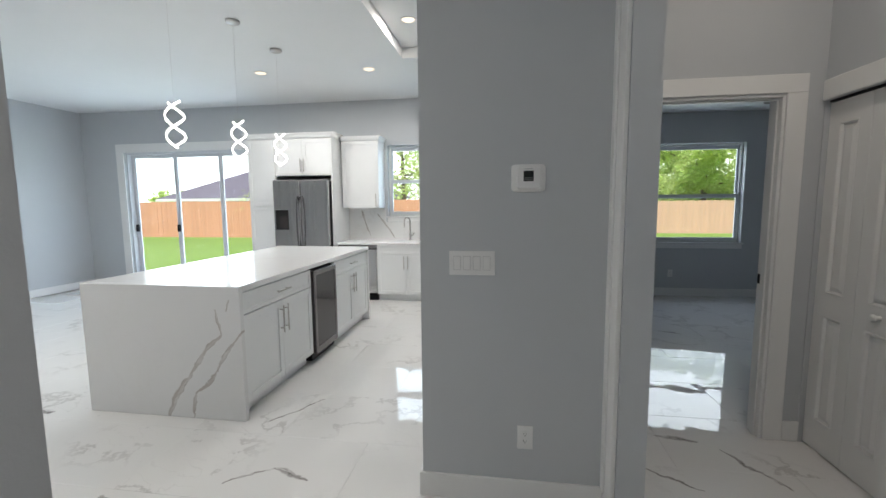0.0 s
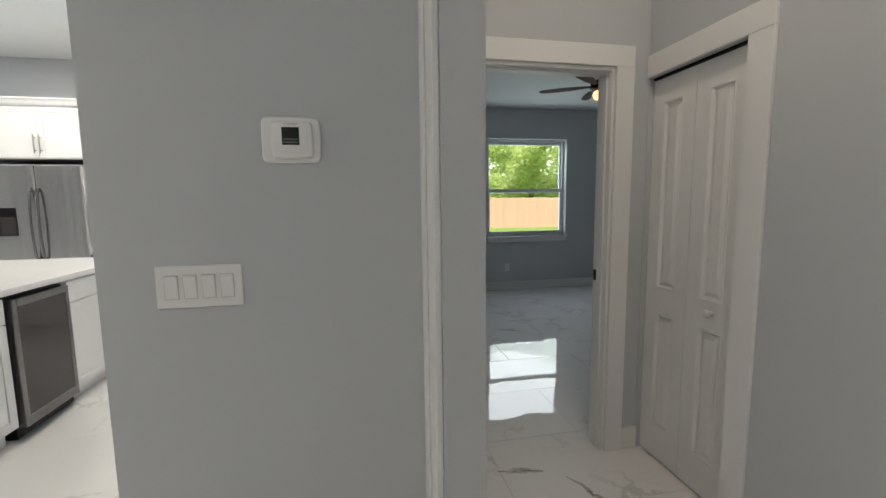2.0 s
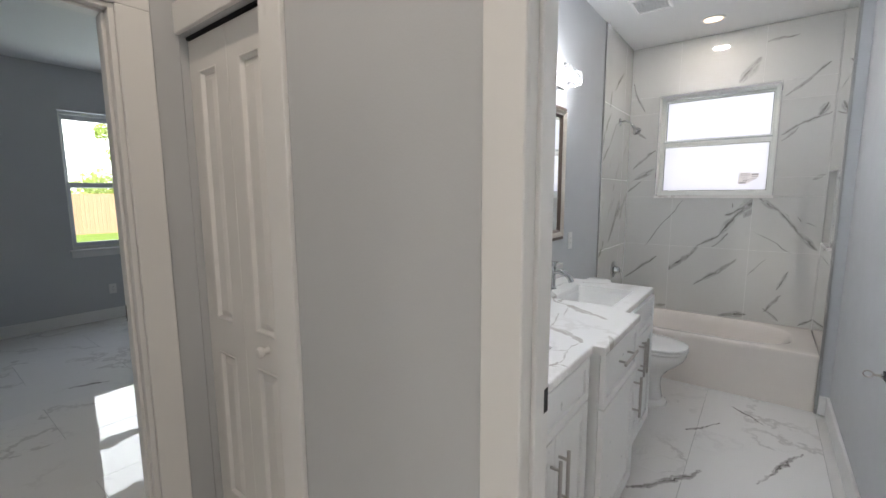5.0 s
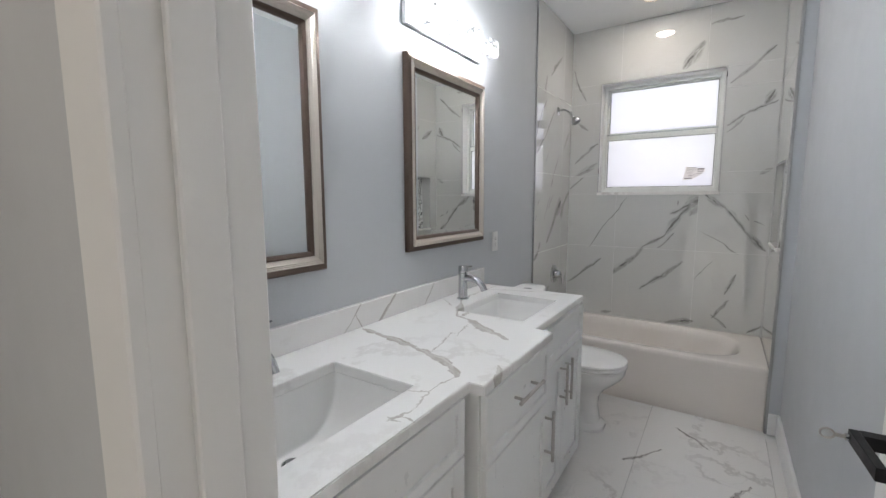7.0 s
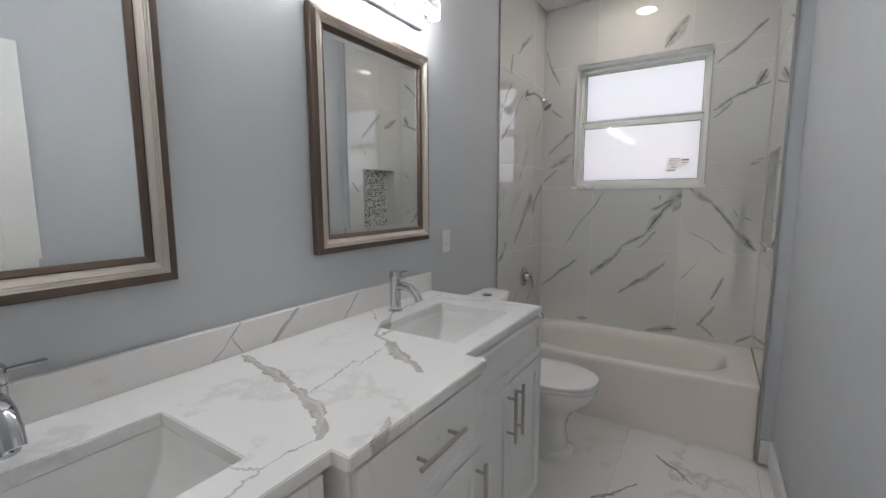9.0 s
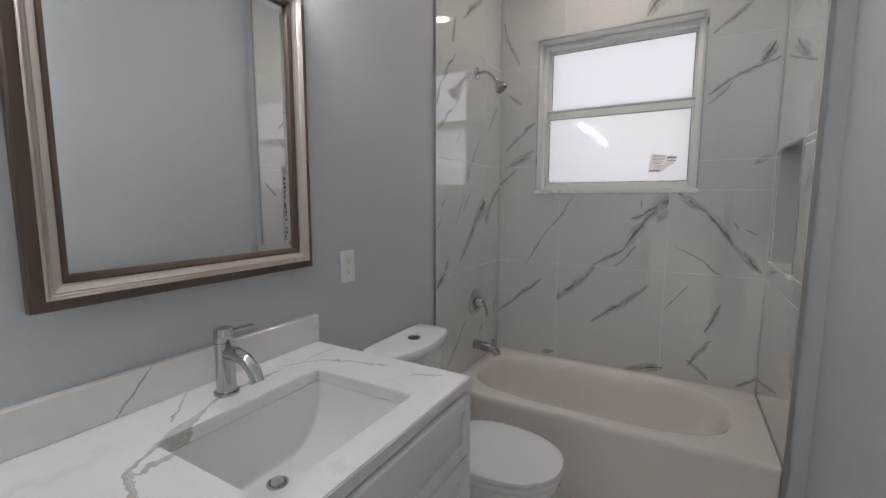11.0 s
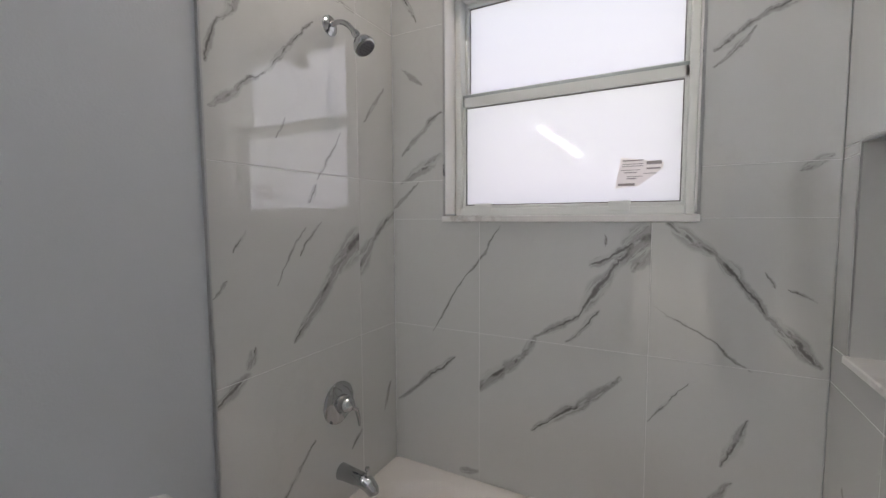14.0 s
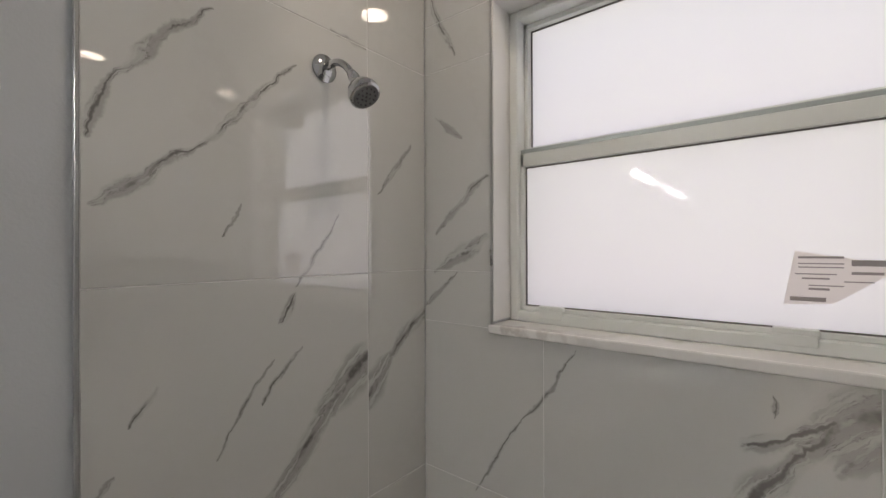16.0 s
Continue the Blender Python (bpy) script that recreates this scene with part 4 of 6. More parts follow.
bm = lathe(bmesh.new(), [(-0.01, 0.010), (0.004, 0.013), (0.012, 0.013), (0.018, 0.011), (0.028, 0.014), (0.042, 0.030), (0.058, 0.036), (0.068, 0.035), (0.07, 0.031)], end, tuple(d), 28)
part("head", bm, CHROME, sh, smooth=True)
bm = lathe(bmesh.new(), [(0.0695, 0.030), (0.0725, 0.029)], end, tuple(d), 28)
face = part("spray_face", bm, BUTTON, sh, "dark grey spray face")
side = Vector((1, 0, 0))
over = d.cross(side)
for count, rad in ((1, 0.0), (6, 0.010), (12, 0.021)):
    for i in range(count):
        t = 2 * math.pi * i / count
        spot = end + side * (rad * math.cos(t)) + over * (rad * math.sin(t))
        part("nozzle", lathe(bmesh.new(), [(0.0724, 0.0022), (0.0745, 0.0016)], spot, tuple(d), 8), SLOT, face)

va = thing("shower_valve", (5.123, yw, 0.764), "round chrome shower valve with a lever on the tiled wall", "shower valve")
bm = lathe(bmesh.new(), [(0, 0.075), (0.004, 0.075), (0.010, 0.068), (0.013, 0.05), (0.018, 0.036)], (5.123, yw, 0.770), (0, -1, 0), 40)
part("plate", bm, CHROME, va, smooth=True)
bm = lathe(bmesh.new(), [(0.012, 0.034), (0.04, 0.030), (0.052, 0.026), (0.062, 0.016), (0.066, 0.0)], (5.123, yw, 0.770), (0, -1, 0), 28)
hub = part("hub", bm, CHROME, va, smooth=True)
bm = tube(bmesh.new(), [(5.128, yw - 0.05, 0.765), (5.15, yw - 0.058, 0.745), (5.157, yw - 0.062, 0.71), (5.158, yw - 0.064, 0.685)], [0.014, 0.013, 0.010, 0.007], 12, 0.6)
part("lever", bm, CHROME, va, smooth=True)

sp = thing("tub_spout", (5.13, yw, 0.51), "chrome bathtub spout with a diverter knob", "tub spout")
bm = tube(bmesh.new(), [(5.13, yw, 0.51), (5.13, yw - 0.02, 0.51), (5.13, yw - 0.09, 0.505), (5.13, yw - 0.125, 0.497), (5.13, yw - 0.14, 0.482), (5.13, yw - 0.143, 0.47)], [0.030, 0.028, 0.026, 0.026, 0.023, 0.020], 20)
part("body", bm, CHROME, sp, smooth=True)
bm = lathe(bmesh.new(), [(0.0, 0.005), (0.03, 0.005), (0.034, 0.009), (0.042, 0.008)], (5.13, yw - 0.118, 0.515), (0, 0, 1), 12)
part("diverter_knob", bm, CHROME, sp, smooth=True)

# toilet
TX, TYB = 4.315, YV - 0.014
to = thing("toilet", (TX, 1.6, 0), "white two-piece toilet with closed lid and a grey flush button", "toilet")


def dshape(cx, yb, hw, depth, z, bow, n=40, r=0.03):
    """A tank outline: straight at the wall, bowed at the front, corners rounded."""
    pts = []
    for i in range(n + 1):
        s = -1 + 2 * i / n
        edge = min(1.0, (1 - abs(s)) / 0.14)
        pts.append((cx + s * hw, yb - depth + bow * s * s + r * (1 - math.sqrt(max(0.0, 1 - (1 - edge) ** 2))), z))
    pts += [(cx + hw, yb - 0.012, z), (cx + hw - 0.012, yb, z), (cx - hw + 0.012, yb, z), (cx - hw, yb - 0.012, z)]
    return pts


bm = loft(bmesh.new(), [dshape(TX, TYB, 0.175, 0.15, 0.39, 0.035), dshape(TX, TYB, 0.19, 0.16, 0.45, 0.04), dshape(TX, TYB, 0.205, 0.175, 0.752, 0.045)], True, True)
part("tank", bm, PORCELAIN, to, smooth=True)
bm = loft(bmesh.new(), [dshape(TX, TYB, 0.214, 0.186, 0.752, 0.05), dshape(TX, TYB, 0.22, 0.192, 0.762, 0.05), dshape(TX, TYB, 0.22, 0.192, 0.782, 0.05), dshape(TX, TYB, 0.215, 0.187, 0.792, 0.05), dshape(TX, TYB, 0.20, 0.172, 0.797, 0.048), dshape(TX, TYB, 0.12, 0.12, 0.799, 0.03)], True, True)
lid = part("tank_lid", bm, PORCELAIN, to, smooth=True)
bm = lathe(bmesh.new(), [(0, 0.026), (0.004, 0.026), (0.006, 0.022)], (TX + 0.01, TYB - 0.095, 0.798), (0, 0, 1), 24)
part("flush_button", bm, BUTTON, lid, "round grey flush button", True)
by0 = 1.53
bm = loft(bmesh.new(), [oval(TX, 1.56, 0.118, 0.205, 0.0, 2.8, 40), oval(TX, 1.56, 0.116, 0.203, 0.018, 2.8, 40), oval(TX, 1.565, 0.098, 0.178, 0.04, 2.7, 40), oval(TX, 1.57, 0.094, 0.168, 0.13, 2.6, 40), oval(TX, 1.565, 0.105, 0.172, 0.20, 2.5, 40), oval(TX, 1.55, 0.132, 0.195, 0.255, 2.3, 40),
                        oval(TX, 1.53, 0.165, 0.228, 0.30, 2.2, 40), oval(TX, 1.518, 0.182, 0.25, 0.335, 2.2, 40), oval(TX, 1.515, 0.187, 0.261, 0.362, 2.2, 40), oval(TX, 1.515, 0.186, 0.262, 0.384, 2.2, 40), oval(TX, 1.515, 0.177, 0.253, 0.392, 2.2, 40)], True, True)
part("bowl", bm, PORCELAIN, to, smooth=True)
bm = block(TX - 0.13, TX + 0.13, 1.70, TYB - 0.01, 0.0, 0.39, 0.03, segs=4)
part("rear_foot", bm, PORCELAIN, to, smooth=True)
bm = loft(bmesh.new(), [oval(TX, 1.515, 0.178, 0.20, 0.393, 2.3, 44, 0.262), oval(TX, 1.515, 0.186, 0.205, 0.398, 2.3, 44, 0.27), oval(TX, 1.515, 0.186, 0.205, 0.408, 2.3, 44, 0.27), oval(TX, 1.515, 0.18, 0.20, 0.413, 2.3, 44, 0.264)], True, True)
part("seat", bm, PORCELAIN, to, smooth=True)
bm = loft(bmesh.new(), [oval(TX, 1.515, 0.178, 0.198, 0.416, 2.3, 44, 0.262), oval(TX, 1.515, 0.185, 0.203, 0.421, 2.3, 44, 0.269), oval(TX, 1.515, 0.183, 0.201, 0.431, 2.3, 44, 0.267), oval(TX, 1.515, 0.165, 0.185, 0.437, 2.3, 44, 0.25), oval(TX, 1.515, 0.09, 0.10, 0.440, 2.2, 44, 0.15)], True, True)
part("seat_lid", bm, PORCELAIN, to, smooth=True)
for s in (-1, 1):
    bm = block(TX + s * 0.075 - 0.02, TX + s * 0.075 + 0.02, 1.70, 1.745, 0.393, 0.432, 0.008, segs=3)
    part("hinge_cap", bm, PORCELAIN, to, smooth=True)
    bm = lathe(bmesh.new(), [(0, 0.013), (0.01, 0.012), (0.015, 0.0)], (TX + s * 0.108, 1.47, 0.0), (0, 0, 1), 14)
    part("bolt_cap", bm, PORCELAIN, to, smooth=True)

# vanity: three cabinet units, one top
VX = (XE + 0.125, 2.70, 3.238, 3.885)
VZ = 0.868
FR = 1.398
F1 = Face((VX[0], FR, 0), (1, 0, 0), (0, -1, 0))
w1 = VX[1] - 0.012 - VX[0]
HZ = 0.70
cabinet("vanity_sink_base", F1, w1, YV - FR - 0.003, 0.0, VZ, [
    ("drawer_front", 0.01, w1 - 0.004, HZ + 0.004, VZ - 0.004, None),
    ("door", 0.01, w1 / 2 + 0.003, 0.11, HZ, (w1 / 2 - 0.03, 0.555, 0.19, True)),
    ("door", w1 / 2 + 0.003, w1 - 0.004, 0.11, HZ, (w1 / 2 + 0.036, 0.555, 0.19, True))],
    "white shaker sink cabinet with two doors and bar handles", group="vanity cabinets", hollow=True)
F2 = Face((VX[1] + 0.014, FR - 0.046, 0), (1, 0, 0), (0, -1, 0))
w2 = VX[2] - 0.014 - (VX[1] + 0.014)
cabinet("vanity_drawer_unit", F2, w2, YV - FR + 0.043, 0.0, VZ, [
    ("drawer_front", 0.006, w2 - 0.006, HZ - 0.045, VZ - 0.004, (w2 * 0.5, 0.785, 0.19, False)),
    ("door", 0.006, w2 - 0.006, 0.11, HZ - 0.05, (w2 - 0.045, 0.53, 0.19, True))],
    "white shaker cabinet standing forward, with a drawer over a door", group="vanity cabinets")
F3 = Face((VX[2] + 0.002, FR + 0.01, 0), (1, 0, 0), (0, -1, 0))
w3 = VX[3] - 0.016 - (VX[2] + 0.002)
cabinet("vanity_sink_base", F3, w3, YV - FR - 0.013, 0.0, VZ, [
    ("drawer_front", 0.004, w3 - 0.006, HZ + 0.004, VZ - 0.004, None),
    ("door", 0.004, w3 / 2, 0.11, HZ, (w3 / 2 - 0.033, 0.585, 0.19, True)),
    ("door", w3 / 2, w3 - 0.006, 0.11, HZ, (w3 / 2 + 0.033, 0.585, 0.19, True))],
    "white shaker sink cabinet beside the toilet, two doors", group="vanity cabinets", hollow=True)
# sinks' openings
S1, S2 = (2.172, 2.602, 1.487, 1.786), (3.30, 3.712, 1.475, 1.786)
top = thing("vanity_countertop", (2.95, 1.7, VZ), "white quartz vanity top with brown-grey veins and two sink cutouts", "countertop")
bm = bmesh.new()
xs = sorted({VX[0], S1[0], S1[1], VX[1], VX[2], S2[0], S2[1], VX[3]})
ys = sorted({1.330, 1.375, 1.398, S1[2], S2[2], S1[3], YV - 0.002})


def top_filled(x, y, z):
    front = 1.375 if x < VX[1] else (1.330 if x < VX[2] else 1.398)
    if y < front:
        return False
    return not any(a < x < b and c < y < d for a, b, c, d in (S1, S2))


cells(bm, xs, ys, [VZ + 0.001, 0.90], top_filled)
bmesh.ops.remove_doubles(bm, verts=bm.verts, dist=1e-5)
bmesh.ops.dissolve_limit(bm, angle_limit=0.01, verts=bm.verts, edges=bm.edges)
bmesh.ops.bevel(bm, geom=[e for e in bm.edges if e.calc_face_angle(0) > 1], offset=0.0025, segments=2, affect="EDGES")
part("slab", bm, QUARTZ, top)
part("backsplash", block(VX[0], VX[3] + 0.004, YV - 0.022, YV - 0.002, 0.9005, 0.992, 0.002), SPLASH, top, "low backsplash strip")


def basin(s):
    a, b, c, d = s
    ob = thing("undermount_sink", ((a + b) / 2, (c + d) / 2, 0.74), "white rectangular undermount sink with sloping ends", "sink", "vanity sinks")
    cx, cy, hx, hy = (a + b) / 2, (c + d) / 2, (b - a) / 2, (d - c) / 2
    rings = [oval(cx, cy, hx + 0.018, hy + 0.018, VZ + 0.0006, 40, 96), oval(cx, cy, hx + 0.001, hy + 0.001, VZ + 0.0006, 40, 96)]
    for f in [i / 14 for i in range(1, 15)]:
        rings.append(oval(cx, cy, (hx - 0.002) * (1 - 0.52 * (1 - math.cos(f * math.pi / 2)) ** 1.15), (hy - 0.002) * (1 - 0.06 * f - 0.06 * f ** 8), VZ - 0.001 - 0.16 * math.sin(f * math.pi / 2) ** 1.1, 34 - 16 * f, 96))
    bm = loft(bmesh.new(), rings, False, True)
    part("bowl", bm, PORCELAIN, ob, smooth=True)
    bm = lathe(bmesh.new(), [(0, 0.025), (0.003, 0.025), (0.0045, 0.020), (0.002, 0.018), (0.008, 0.015), (0.010, 0.0)], (cx + 0.01, cy + 0.09, VZ - 0.1612), (0, 0, 1), 24)
    part("drain", bm, CHROME, ob, "chrome pop-up drain", True)
    return ob


basin(S1)
basin(S2)


def faucet(x, y, z):
    f = thing("faucet", (x, y, z), "chrome single-lever basin faucet on the vanity top", "faucet", "vanity faucets")
    bm = lathe(bmesh.new(), [(0, 0.029), (0.006, 0.029), (0.009, 0.0225), (0.125, 0.0215), (0.128, 0.0225)], (x, y, z), (0, 0, 1), 28)
    part("body", bm, CHROME, f, smooth=True)
    bm = lathe(bmesh.new(), [(0.1285, 0.0215), (0.131, 0.0225), (0.158, 0.0225), (0.162, 0.020)], (x, y, z), (0, 0, 1), 28)
    cap = part("handle_cap", bm, CHROME, f, smooth=True)
    bm = block(x + 0.012, x + 0.078, y - 0.009, y + 0.009, z + 0.146, z + 0.154, 0.003, segs=2)
    part("lever", bm, CHROME, f, smooth=True)
    pts = [(x, y - 0.01, z + 0.102), (x, y - 0.045, z + 0.106), (x, y - 0.08, z + 0.098), (x, y - 0.105, z + 0.078), (x, y - 0.118, z + 0.052)]
    bm = tube(bmesh.new(), pts, [0.0165, 0.0165, 0.016, 0.0155, 0.015], 18)
    part("spout", bm, CHROME, f, smooth=True)
    return f


faucet(2.375, 1.866, 0.9)
faucet(3.502, 1.872, 0.9)


def framed_mirror(x0, x1, z0, z1):
    m = thing("wall_mirror", ((x0 + x1) / 2, YV - 0.02, z0), "rectangular wall mirror with a champagne and dark bronze frame", "mirror", "vanity mirrors")

    def loop(profile, mat, name, label=""):
        bm = bmesh.new()
        rings = []
        for i, d in profile:
            y = YV - d
            rings.append([(x0 + i, y, z0 + i), (x1 - i, y, z0 + i), (x1 - i, y, z1 - i), (x0 + i, y, z1 - i)])
        loft(bm, rings)
        return part(name, bm, mat, m, label)
    loop([(0.0, 0.002), (0.0, 0.022), (0.004, 0.027), (0.012, 0.029), (0.022, 0.031)], BRONZE, "outer_frame", "dark bronze outer edge")
    loop([(0.022, 0.026), (0.022, 0.034), (0.0245, 0.037), (0.0275, 0.033), (0.030, 0.036), (0.033, 0.032), (0.0355, 0.0345), (0.038, 0.030), (0.046, 0.025), (0.050, 0.0245), (0.050, 0.018)], CHAMPAGNE, "moulding", "ribbed champagne silver moulding")
    loop([(0.050, 0.018), (0.050, 0.022), (0.054, 0.0245), (0.063, 0.019), (0.066, 0.011)], BRONZE, "inner_lip", "dark bronze inner lip")
    bm = bmesh.new()
    rings = [[(x0 + i, YV - d, z0 + i), (x1 - i, YV - d, z0 + i), (x1 - i, YV - d, z1 - i), (x0 + i, YV - d, z1 - i)] for i, d in ((0.06, 0.008), (0.062, 0.0105), (0.084, 0.0125))]
    loft(bm, rings, True, True)
    part("mirror_glass", bm, MIRROR, m, "bevelled mirror glass")
    return m


framed_mirror(2.055, 2.738, 1.148, 1.985)
framed_mirror(3.190, 3.868, 1.155, 1.985)


def vanity_light(x0, x1, z):
    v = thing("vanity_light", ((x0 + x1) / 2, YV - 0.02, z), "chrome bar wall light with four lit crystal cube shades", "wall light", "vanity lights")
    part("back_plate", block(x0, x1, YV - 0.022, YV - 0.002, z, z + 0.11, 0.003), CHROMEPLATE, v, "polished back plate")
    n = 4
    for i in range(n):
        x = x0 + (x1 - x0) * (i + 0.5) / n
        yc, zc = YV - 0.108, z + 0.035
        bm = tube(bmesh.new(), [(x, YV - 0.022, zc - 0.02), (x, yc, zc - 0.02)], 0.007, 10)
        part("arm", bm, CHROME, v, smooth=True)
        bm = bmesh.new()
        block(x - 0.037, x + 0.037, yc - 0.037, yc + 0.037, zc - 0.039, zc + 0.039, 0.006, bm)
        bmesh.ops.subdivide_edges(bm, edges=bm.edges[:], cuts=4, use_grid_fill=True)
        rr = random.Random(i)
        for vert in bm.verts:
            vert.co += Vector((rr.uniform(-1, 1), rr.uniform(-1, 1), rr.uniform(-1, 1))) * 0.002
        part("shade", bm, CRYSTAL, v, "lit crystal glass cube")
        part("bulb", lathe(bmesh.new(), [(-0.02, 0.0), (-0.017, 0.0105), (-0.008, 0.017), (0.002, 0.018), (0.012, 0.014), (0.02, 0.008), (0.024, 0.0)], (x, yc, zc), (0, 0, 1), 12, False, False), BULB, v, "bright bulb", True)
        bm = lathe(bmesh.new(), [(0, 0.009), (0.012, 0.009), (0.016, 0.006), (0.02, 0.0)], (x, yc, zc + 0.039), (0, 0, 1), 12)
        part("finial", bm, CHROME, v, smooth=True)
    return v


vanity_light(2.10, 2.74, 2.095)
vanity_light(3.19, 3.835, 2.095)


def wall_plate(name, F, u, v, w, h, kind, label, cat):
    t = thing(name, tuple(F.p(u, v)), label, cat)
    bm = bmesh.new()
    F.box(bm, u - w / 2, u + w / 2, v - h / 2, v + h / 2, 0, 0.006, 0.002)
    part("plate", bm, PLASTIC, t)
    if kind == "outlet":
        bm = bmesh.new()
        F.box(bm, u - 0.0165, u + 0.0165, v - 0.034, v + 0.034, 0.006, 0.0085, 0.001)
        part("insert", bm, PLASTIC, t)
        for s in (-1, 1):
            for du, hh in ((-0.006, 0.008), (0.006, 0.007)):
                bm = bmesh.new()
                F.box(bm, u + du - 0.001, u + du + 0.001, v + s * 0.018, v + s * 0.018 + hh, 0.0085, 0.0088)
                part("slot", bm, SLOT, t)
            bm = bmesh.new()
            F.box(bm, u - 0.002, u + 0.002, v + s * 0.018 - 0.008, v + s * 0.018 - 0.004, 0.0085, 0.0088)
            part("slot", bm, SLOT, t)
    return t


VWALL = Face((0, YV, 0), (1, 0, 0), (0, -1, 0))
wall_plate("wall_outlet", VWALL, 4.052, 1.128, 0.072, 0.116, "outlet", "white double power outlet on the bathroom wall", "outlet")

# ceiling fittings


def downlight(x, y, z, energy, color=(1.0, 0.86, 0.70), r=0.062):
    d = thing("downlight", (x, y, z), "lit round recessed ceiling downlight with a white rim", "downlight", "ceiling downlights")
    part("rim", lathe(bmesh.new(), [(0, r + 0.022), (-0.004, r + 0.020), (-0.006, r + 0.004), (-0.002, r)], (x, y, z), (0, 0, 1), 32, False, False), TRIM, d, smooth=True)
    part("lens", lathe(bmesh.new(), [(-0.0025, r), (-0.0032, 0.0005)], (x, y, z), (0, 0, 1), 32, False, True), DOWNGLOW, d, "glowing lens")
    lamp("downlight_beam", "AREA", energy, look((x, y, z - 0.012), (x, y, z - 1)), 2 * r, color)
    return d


downlight(5.113, 1.326, BATH, DOWN, (1.0, 0.90, 0.80))
ve = thing("exhaust_vent", (4.53, 1.64, BATH), "white ceiling exhaust vent grille", "vent")
bm = bmesh.new()
va0, va1, vb0, vb1 = 4.40, 4.66, 1.52, 1.76
for a, b, c, d in ((va0, va0 + 0.02, vb0, vb1), (va1 - 0.02, va1, vb0, vb1), (va0 + 0.02, va1 - 0.02, vb0, vb0 + 0.02), (va0 + 0.02, va1 - 0.02, vb1 - 0.02, vb1)):
    block(a, b, c, d, BATH - 0.014, BATH - 0.001, 0.002, bm)
part("frame", bm, PLASTIC, ve)
# flat dark sheet instead of a hollow duct in shade
part("backing", block(va0 + 0.02, va1 - 0.02, vb0 + 0.02, vb1 - 0.02, BATH - 0.003, BATH - 0.001), SLOT, ve, "near-black sheet standing in for the shade behind the slats")
for i in range(12):
    x = va0 + 0.03 + i * 0.0182
    part("slat", block(x, x + 0.0045, vb0 + 0.02, vb1 - 0.02, BATH - 0.009, BATH - 0.006), PLASTIC, ve)

# bathroom door, swung open against the painted wall


def lever_set(F, u, v, parent, way=-1):
    h = bmesh.new()
    F.box(h, u - 0.032, u + 0.032, v - 0.032, v + 0.032, 0, 0.009, 0.001)
    part("rose", h, BLACK, parent, "square black rose")
    h = bmesh.new()
    F.box(h, u - 0.012, u + 0.012, v - 0.012, v + 0.012, 0.009, 0.052, 0.001)
    F.box(h, u - 0.012 if way > 0 else u - 0.115, u + 0.115 if way > 0 else u + 0.012, v - 0.011, v + 0.011, 0.052, 0.066, 0.001)
    part("lever", h, BLACK, parent, "flat black lever handle")


bd = thing("bathroom_door", (2.05, 0.50, 0), "white one-panel bathroom door standing open with a black lever", "door")
DF = Face((2.052, 0.525, 0), (1, 0, 0), (0, 1, 0))
bm = bmesh.new()
dw, dh = 0.775, 2.02
DF.box(bm, 0, dw, 0.012, dh, -0.035, -0.008)
for u0, u1, v0, v1 in ((0, 0.115, 0.012, dh), (dw - 0.115, dw, 0.012, dh), (0.115, dw - 0.115, 0.012, 0.22), (0.115, dw - 0.115, dh - 0.115, dh)):
    DF.box(bm, u0, u1, v0, v1, -0.008, 0, 0.002)
part("slab", bm, DOORPAINT, bd)
lever_set(DF, 0.69, 0.97, bd, -1)
bd.rotation_euler[2] = radians(3.5)
bm = tube(bmesh.new(), [DF.p(0.69, 0.97, 0.066), DF.p(0.69, 0.97, 0.072)], 0.006, 10)
part("key_cylinder", bm, CHROME, bd, smooth=True)
bm = bmesh.new()
loopk = [DF.p(0.69 + 0.008 * math.cos(t), 0.965 + 0.008 * math.sin(t), 0.092 + 0.0) for t in [i * math.pi / 8 for i in range(17)]]
DF.box(bm, 0.6885, 0.6915, 0.967, 0.973, 0.072, 0.086)
tube(bm, [DF.p(0.69, 0.97 + 0.009 * math.cos(t), 0.096 + 0.010 * math.sin(t)) for t in [i * math.pi / 8 for i in range(17)]], 0.0018, 6)
part("key", bm, SATIN, bd, "small steel key in the lever", True)
for v in (0.25, 1.03, 1.80):
    bm = tube(bmesh.new(), [(2.049, 0.532, v - 0.045), (2.049, 0.532, v + 0.045)], 0.007, 10)
    part("hinge", bm, BLACK, bd, "black hinge", True)
bm = block(XE + 0.085, XE + 0.117, BDO[1] - 0.0195, BDO[1] - 0.0175, 0.965, 1.02)
tagged(new("strike_plate", mesh_of("strike_plate", bm, BLACK)), "black strike plate in the white door lining", "strike plate")

# ---------------------------------------------------------------- hall
TWALL = Face((0, 1.94, 0), (1, 0, 0), (0, -1, 0))
th = thing("thermostat", (0.24, 1.94, 1.595), "white wall thermostat with a small dark display", "thermostat")


def soft_plate(F, u0, u1, v0, v1, steps, n=9):
    """A plate with rounded corners; steps are (inset, depth) from the wall outwards."""
    cu, cv, hu, hv = (u0 + u1) / 2, (v0 + v1) / 2, (u1 - u0) / 2, (v1 - v0) / 2
    return loft(bmesh.new(), [[F.p(p[0], p[1], p[2]) for p in oval(cu, cv, hu - i, hv - i, dep, n, 64)] for i, dep in steps], True, True)


